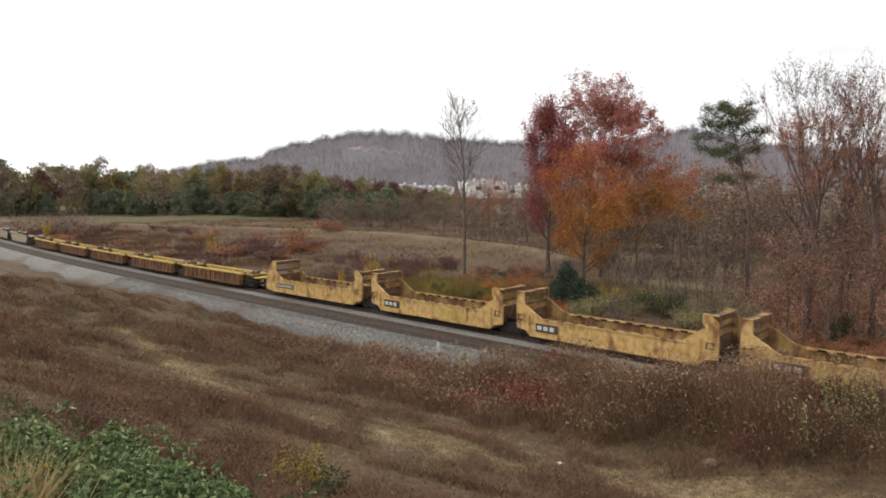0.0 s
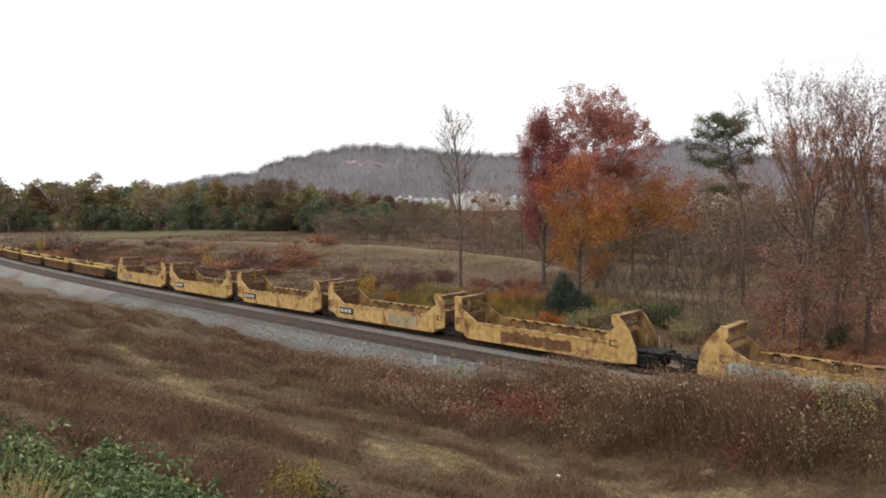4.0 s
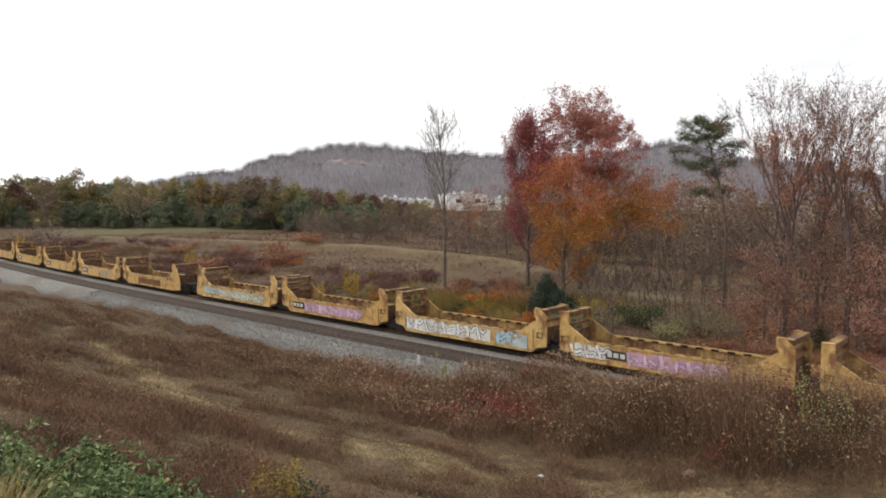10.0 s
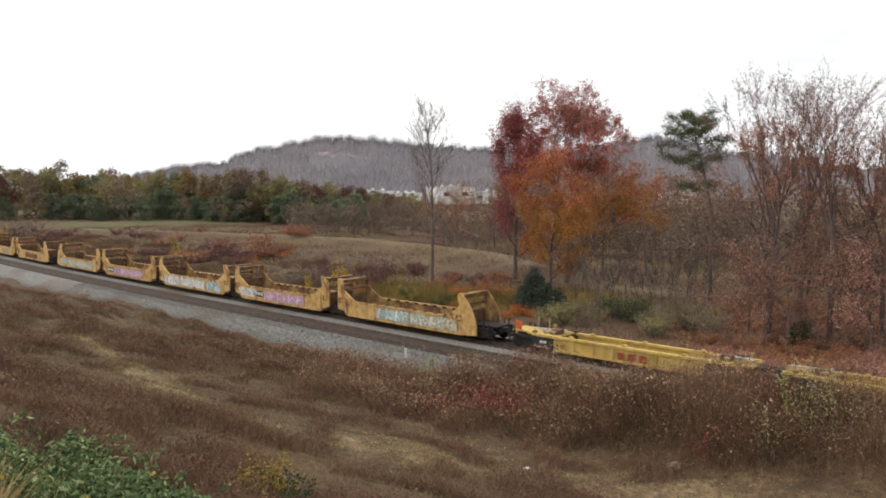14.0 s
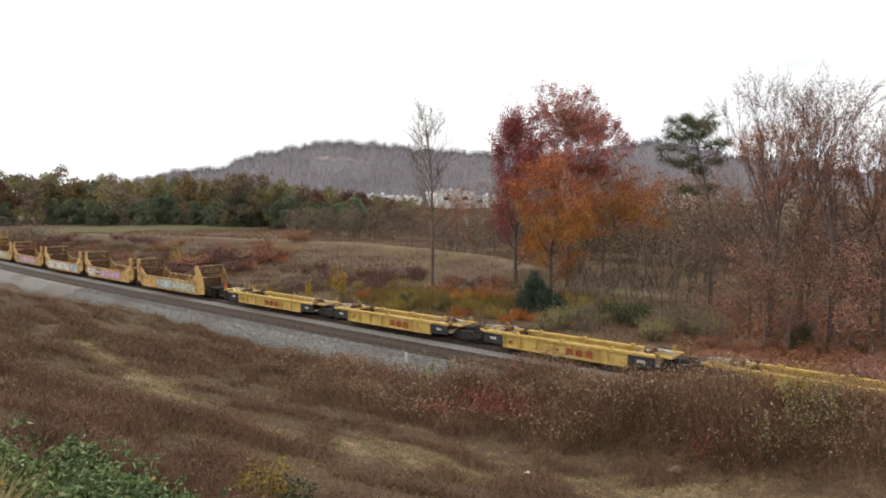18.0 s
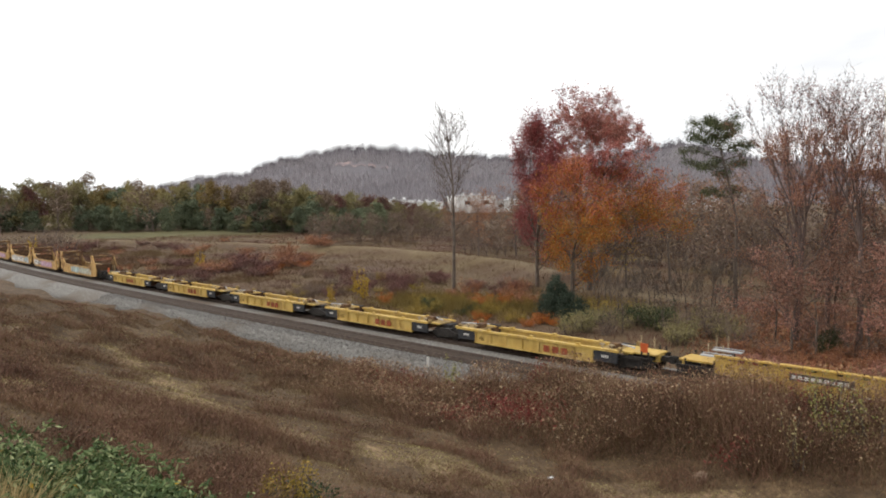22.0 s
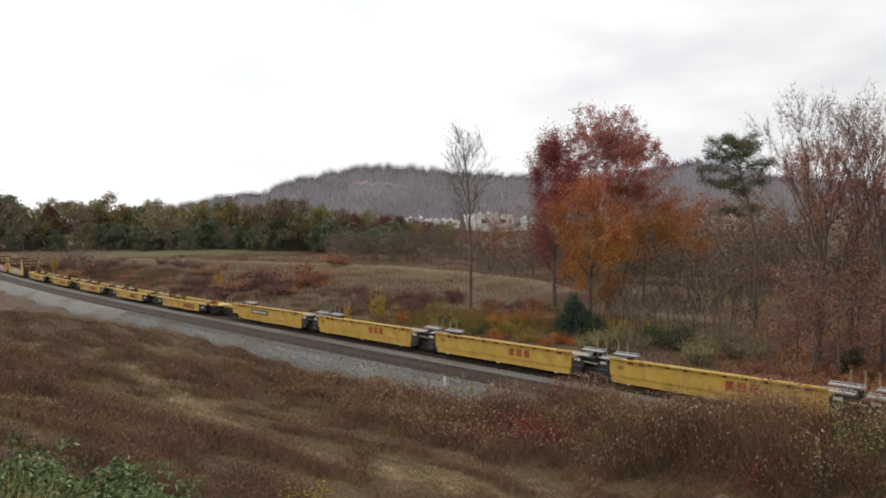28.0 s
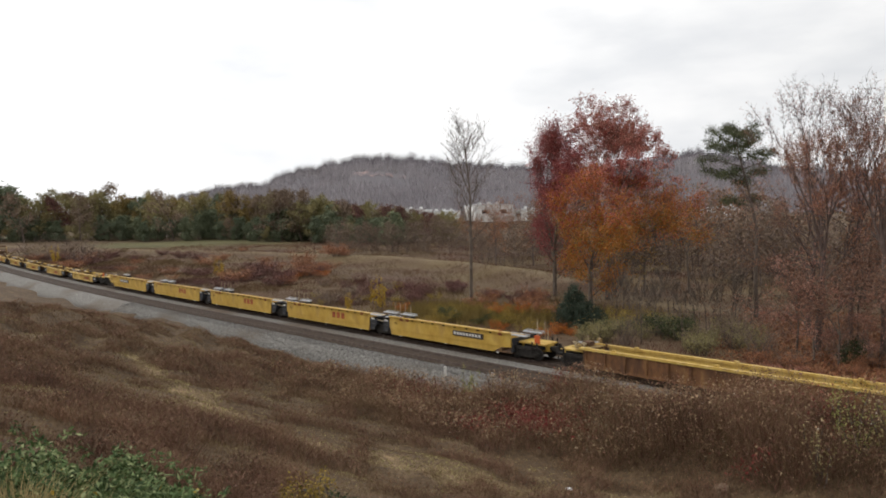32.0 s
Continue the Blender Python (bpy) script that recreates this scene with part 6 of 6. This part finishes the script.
    v, f = blades(x, y, ground_z(x, y), tall * rng.uniform(0.5, 1.25, len(x)), 0.012 + 0.0004 * np.hypot(x, y), rng, 0.9)
    cover("field_weeds", v, f, "field_weed", "tall rusty and olive dead weeds beyond the track", "weeds")
    # yellowing tall grass round the foot of the bare tree
    for deg, dist, wide, deep, n in ((-3.6, 78, 3.2, 3.0, 4200), (-1.0, 75, 3.2, 2.4, 3600), (4.6, 74, 3.0, 2.0, 2600), (10.5, 74, 3.4, 2.4, 1500)):
        cx, cy = polar(deg, dist)
        x, y = cx + rng.normal(0, wide, n), cy + rng.normal(0, deep, n)
        keep = y - track_centre(x) > 6
        x, y = x[keep], y[keep]
        v, f = blades(x, y, ground_z(x, y), rng.uniform(0.4, 1.3, len(x)), 0.05, rng, 0.8)
        cover("golden_grass", v, f, "gold_grass", "tall yellowing grass and goldenrod beyond the track", "grass")
    # fallen leaves under the woods
    x, y, r = sow(rng, 110000, 46, 84, 15, 40)
    keep = (y > 44) & (rng.random(len(x)) < 0.75 * smooth01(AXIS - np.degrees(np.arctan2(y, x)), 15.5, 24) * (1 - 0.6 * smooth01(r, 58, 80)))
    x, y = x[keep], y[keep]
    v, f = chips(x, y, ground_z(x, y) + 0.10 * rng.random(len(x)), 0.08, rng)
    cover("fallen_leaves", v, f, "leaf_rust", "fallen russet leaves under the woods", "leaves")


def make_vines():
    rng = np.random.default_rng(90)
    n = 92000
    a, d = rng.uniform(-46, -12.0, n), rng.uniform(6.0, 12.6, n)
    ang = np.radians(AXIS - a)
    x, y = d * np.cos(ang), d * np.sin(ang)
    far = np.interp(a, (-46, -35.6, -31.6, -27.5, -24.8, -22, -19.9, -17, -14, -12), (8.8, 9.3, 10.0, 10.9, 10.4, 9.5, 9.2, 8.8, 8.0, 7.0)) + 0.35 * wave(x, y, 0.5, 2) + 0.3 * wave(x, y, 0.17, 4)
    keep = d < far
    x, y, d, far = x[keep], y[keep], d[keep], far[keep]
    lump = np.clip(0.45 + 0.75 * wave(x, y, 0.36, 7) + 0.4 * wave(x, y, 0.9, 3), 0, 1.2)
    mound = (0.30 + 0.50 * lump) * np.clip((far - d) / 0.5, 0.12, 1)
    z = ground_z(x, y) + mound * rng.uniform(0.3, 1.1, len(x)) + 0.04
    v, f = flakes(np.stack([x, y, z], 1), 0.044, rng, 0.25, 0.36)
    tagged(link("vine_patch", mesh_from("vine_patch", v, f), M["ivy"]), "glossy green vine leaves over the near bank", "vines", kind="stuff")
    # loose runners that arch out of the mat, with their leaves
    segs, tips = [], []
    for k in rng.integers(0, len(x), 420):
        p = np.array([x[k], y[k], z[k]])
        b, rise = rng.uniform(0, 2 * np.pi), rng.uniform(0.05, 0.13)
        for s in range(6):
            q = p + np.array([math.cos(b) * 0.07, math.sin(b) * 0.07, rise - 0.03 * s])
            segs.append((*p, *q, 0.004, 0.003))
            tips += [q + rng.normal(0, 0.03, 3) for _ in range(4)]
            p = q
    v, f = twigs(segs, rng)
    tagged(link("vine_runners", mesh_from("vine_runners", v, f), M["leaf_green"]), "thin arching runners above the vine mat", "vines", kind="stuff")
    v, f = flakes(np.array(tips), 0.040, rng, 0.2, 0.36)
    tagged(link("runner_leaves", mesh_from("runner_leaves", v, f), M["ivy"]), "glossy leaves along the arching vine runners", "vines", kind="stuff")
    pick = (rng.random(len(x)) < 0.004) | ((rng.random(len(x)) < 0.06) & (wave(x, y, 0.35, 11) > 0.8))
    v, f = flakes(np.stack([x, y, z + 0.06], 1)[pick], 0.036, rng, 0.4, 0.5)
    tagged(link("yellowed_leaves", mesh_from("yellowed_leaves", v, f), M["leaf_yellow"]), "yellowed leaves among the green vines", "leaves", kind="stuff")
    n = 520
    a, d = np.radians(AXIS - np.clip(rng.normal(-34.6, 1.1, n), -40, -31)), rng.uniform(6.7, 7.5, n)
    x, y = d * np.cos(a), d * np.sin(a)
    v, f = blades(x, y, ground_z(x, y) + 0.3, rng.uniform(0.25, 0.62, n), 0.014, rng, 1.3)
    tagged(link("dead_grass_tuft", mesh_from("dead_grass_tuft", v, f), M["straw_pale"]), "tuft of pale dead grass among the vines", "grass", kind="stuff")
    b = shrub("vine_bush", 91, 0.95, 0.55, M["leaf_gold"], 1700, 0.030, None, 16)
    tagged(put(b, -15.3, 11.8, 0, 0.8), "small bush hung with yellowing vines", "bush")
    b2 = shrub("vine_bush", 92, 0.6, 0.6, M["leaf_green"], 1300, 0.032, None, 12)
    tagged(put(b2, -14.2, 11.8, 0, 0.9), "low green bush on the bank", "bush")
    for seed, h, r, mat, count, deg, dist, s, words in ((93, 2.3, 0.65, "leaf_lime", 700, 26.6, 24.4, 0.95, "thin pale-green sapling standing in the brush"), (95, 2.0, 0.45, "leaf_straw", 230, 24.6, 23.2, 0.85, "thin sapling with faded yellow leaves in the brush"),
                                                        (96, 1.7, 0.7, "leaf_straw", 200, 29.2, 24.5, 1.0, "pale-green weed sapling at the top of the brush"), (94, 1.7, 0.4, "leaf_lime", 700, -1.7, 34.0, 1.0, "yellowish weed sapling at the edge of the brush")):
        s_ob = shrub("sapling", seed, h, r, M[mat], count, 0.038, M["bark"], 6)
        tagged(put(s_ob, deg, dist, 0, s), words, "bush")


def make_small_things():
    rng = random.Random(4)
    for deg, dist, h in ((-3.6, 45.0, 0.8), (0.2, 44.0, 0.6)):
        x, y = polar(deg, dist)
        z = -0.62
        bm = bx(bx(box(-0.07, 0.07, -0.07, 0.07, 0, h), -0.08, 0.08, -0.08, 0.08, h - 0.18, h - 0.12), -0.05, 0.05, -0.05, 0.05, h, h + 0.05)
        post = part("marker_post", bm, M["post"])
        post.matrix_basis = pose(x, y, z, 2, 1, 20)
        tagged(post, "short white marker post beside the ballast", "post", "marker posts")
    for name, deg, dist, s, mat, words in (("boulder", 17.8, 22.9, 0.21, M["boulder"], "brown sandstone boulder at the foot of the brush"), ("litter", 6.3, 21.6, 0.10, M["litter"], "scrap of white litter on the dirt track"), ("litter", 7.2, 21.3, 0.05, M["litter"], "small scrap of white litter on the dirt"), ("litter", -9.5, 46.5, 0.12, M["litter"], "white litter by the ballast edge")):
        x, y = polar(deg, dist)
        bm = bmesh.new()
        bmesh.ops.create_icosphere(bm, subdivisions=3, radius=s)
        for v in bm.verts:
            v.co += v.normal * s * 0.5 * noise.noise(v.co * 1.6 / s + Vector((deg, 0, 0)))
            v.co.z *= 0.7 if mat == M["boulder"] else 0.35
        ob = part(name, bm, mat)
        ob.matrix_basis = pose(x, y, float(ground_z(x, y)) + s * 0.25, 0, 0, 30)
        tagged(ob, words, "rock" if name == "boulder" else "litter")


# ---- far country ----
def warehouse(deg, dist, w, d, h, turn, roof, words):
    x, y = polar(deg, dist)
    e = new("warehouse")
    part("wall", box(-w / 2, w / 2, -d / 2, d / 2, 0, h), M["white_wall"], e)
    part("roof", prism(bmesh.new(), [(-w / 2 - 0.4, h), (w / 2 + 0.4, h), (w / 2 + 0.4, h + 0.4), (0, h + w * 0.02 + 0.5), (-w / 2 - 0.4, h + 0.4)], -d / 2 - 0.4, d / 2 + 0.4), roof, e)
    for k in range(max(2, int(w / 9))):
        cx = -w / 2 + (k + 0.5) * w / max(2, int(w / 9))
        part("window", box(cx - 1.6, cx + 1.6, -d / 2 - 0.08, -d / 2, h * 0.5, h * 0.72), M["glass_dark"], e)
        if k % 2:
            part("loading_door", box(cx - 1.5, cx + 1.5, -d / 2 - 0.1, -d / 2, 0.2, h * 0.42), M["roof_pale"], e)
    for k in range(3):
        part("roof_vent", box(-w / 4 + k * w / 4, -w / 4 + k * w / 4 + 1.6, -1, 1, h + w * 0.01 + 0.4, h + w * 0.02 + 1.5), M["white_wall"], e)
    e.matrix_basis = pose(x, y, float(ground_z(x, y)), 0, 0, AXIS - deg - 90 + turn)
    tagged(e, words, "building")


def house(deg, dist, s, words):
    x, y = polar(deg, dist)
    e = new("house")
    part("wall", box(-6 * s, 6 * s, -4 * s, 4 * s, 0, 6 * s), M["brick"], e)
    part("roof", prism(bmesh.new(), [(-6.6 * s, 5.9 * s), (6.6 * s, 5.9 * s), (5.0 * s, 8.8 * s), (-5.0 * s, 8.8 * s)], -4.5 * s, 4.5 * s), M["roof_pale"], e)
    for k in range(4):
        part("window", box((-4.8 + 2.8 * k) * s, (-3.6 + 2.8 * k) * s, -4.06 * s, -4 * s, 3.6 * s, 5.0 * s), M["glass_dark"], e)
    e.matrix_basis = pose(x, y, float(ground_z(x, y)), 0, 0, AXIS - deg - 90)
    tagged(e, words, "house")


RIDGE_DEG = (-46, -33, -24, -20.5, -17.2, -16, -11.8, -9.6, -6.5, -3, 3.5, 9.7, 13.8, 16.2, 18.2, 22.2, 31.8, 45)
RIDGE_Z = (4, 6, 19, 33, 37, 50, 62, 68, 66, 61, 52, 50, 62, 66, 60, 42, 28, 20)


def hill_z(deg, f):
    """Height of the wooded hill, f from its foot (0) to its crest (1) and over."""
    top = np.interp(deg, RIDGE_DEG, RIDGE_Z) + 1.5 * np.sin(np.asarray(deg) * 2.9) + 1.0 * np.sin(np.asarray(deg) * 7.1)
    return np.where(f <= 1, 2 + (top - 2) * smooth01(f, 0, 1.0) ** 0.8, top - (f - 1) * 30)


def make_hill():
    degs, fs = np.linspace(-46, 46, 190), np.linspace(0, 1.6, 34)
    A, F = np.meshgrid(degs, fs, indexing="ij")
    R = 520 + 430 * F
    ang = np.radians(AXIS - A)
    Z = hill_z(A, F) + 1.5 * wave(A * 3, F * 40, 3)
    i = np.arange(A.size).reshape(A.shape)
    f = np.stack([i[:-1, :-1], i[:-1, 1:], i[1:, 1:], i[1:, :-1]], -1).reshape(-1, 4)
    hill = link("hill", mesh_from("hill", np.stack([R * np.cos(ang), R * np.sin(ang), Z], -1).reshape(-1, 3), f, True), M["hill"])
    tagged(hill, "long hill of leafless woods on the horizon, haze-paled to grey", "hill", kind="structure")
    rng = np.random.default_rng(55)
    for name, mat, n, ridge, words in (("hill_woods", "hill_slope", 20000, 0.0, "bare woods over the hill, paled by painted haze"), ("ridge_trees", "hill_twig", 4200, 1.0, "bare trees along the ridge"), ("hill_pines", "hill_green", 2600, 0.5, "dark pines on the hill")):
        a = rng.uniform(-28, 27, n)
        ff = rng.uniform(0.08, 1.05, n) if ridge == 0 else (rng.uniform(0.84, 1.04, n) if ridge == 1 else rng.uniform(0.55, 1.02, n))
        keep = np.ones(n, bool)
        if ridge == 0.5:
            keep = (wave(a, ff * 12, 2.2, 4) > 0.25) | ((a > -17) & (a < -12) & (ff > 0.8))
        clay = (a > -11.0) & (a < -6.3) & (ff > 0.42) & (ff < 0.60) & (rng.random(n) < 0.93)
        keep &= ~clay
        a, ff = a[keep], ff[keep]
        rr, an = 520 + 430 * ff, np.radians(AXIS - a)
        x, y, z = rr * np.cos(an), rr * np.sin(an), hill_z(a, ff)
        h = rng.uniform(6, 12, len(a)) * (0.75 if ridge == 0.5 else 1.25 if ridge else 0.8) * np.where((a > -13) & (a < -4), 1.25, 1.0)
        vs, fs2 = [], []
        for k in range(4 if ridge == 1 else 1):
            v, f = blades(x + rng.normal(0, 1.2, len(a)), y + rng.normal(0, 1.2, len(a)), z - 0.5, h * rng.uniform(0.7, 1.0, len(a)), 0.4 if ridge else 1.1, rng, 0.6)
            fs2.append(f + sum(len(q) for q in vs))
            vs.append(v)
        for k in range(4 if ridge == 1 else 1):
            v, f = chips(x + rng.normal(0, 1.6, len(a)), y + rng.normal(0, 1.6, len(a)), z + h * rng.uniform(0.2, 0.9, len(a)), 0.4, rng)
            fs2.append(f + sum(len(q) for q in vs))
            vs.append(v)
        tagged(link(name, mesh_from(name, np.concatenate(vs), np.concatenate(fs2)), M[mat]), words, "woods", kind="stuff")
    # red clay cutting
    A, F = np.meshgrid(np.linspace(-10.9, -6.5, 30), np.linspace(0.528, 0.590, 5), indexing="ij")
    F = 0.56 + (F - 0.56) * (0.72 + 0.28 * np.sin(A * 3.1)) + 0.003 * np.sin(A * 7) - 0.005 * (A + 8.5)
    R = 520 + 430 * F
    ang = np.radians(AXIS - A)
    i = np.arange(A.size).reshape(A.shape)
    f = np.stack([i[:-1, :-1], i[:-1, 1:], i[1:, 1:], i[1:, :-1]], -1).reshape(-1, 4)
    cut = link("clay_cutting", mesh_from("clay_cutting", np.stack([R * np.cos(ang), R * np.sin(ang), hill_z(A, F) + 1.5 * wave(A * 3, F * 40, 3) + 0.35], -1).reshape(-1, 3), f, True), M["clay"])
    tagged(cut, "red clay cutting across the wooded hillside", "hillside", kind="structure")


def make_buildings():
    warehouse(-6.2, 430, 24, 40, 7.4, 4, M["roof_pale"], "low white industrial building beyond the woods")
    warehouse(-3.6, 425, 18, 40, 6.0, -6, M["roof_pale"], "low white warehouse with pale roof")
    warehouse(0.0, 430, 22, 44, 9.5, 10, M["roof_pale"], "white warehouse with pale metal roof beyond the trees")
    warehouse(4.0, 440, 34, 40, 6.5, 0, M["roof_pale"], "long low white building behind the woods")
    warehouse(17.5, 420, 20, 30, 6.0, 0, M["roof_pale"], "low pale building behind the woods")
    house(-26.0, 345, 1.1, "pale house among the trees")
    house(-29.0, 350, 0.9, "small pale house half hidden by trees")


make_landmark_trees()
make_right_woods()
make_saplings()
make_thicket()
make_treeline()
make_field_shrubs()
make_hill()
make_buildings()
make_ground_cover()
make_vines()
make_small_things()
motions()
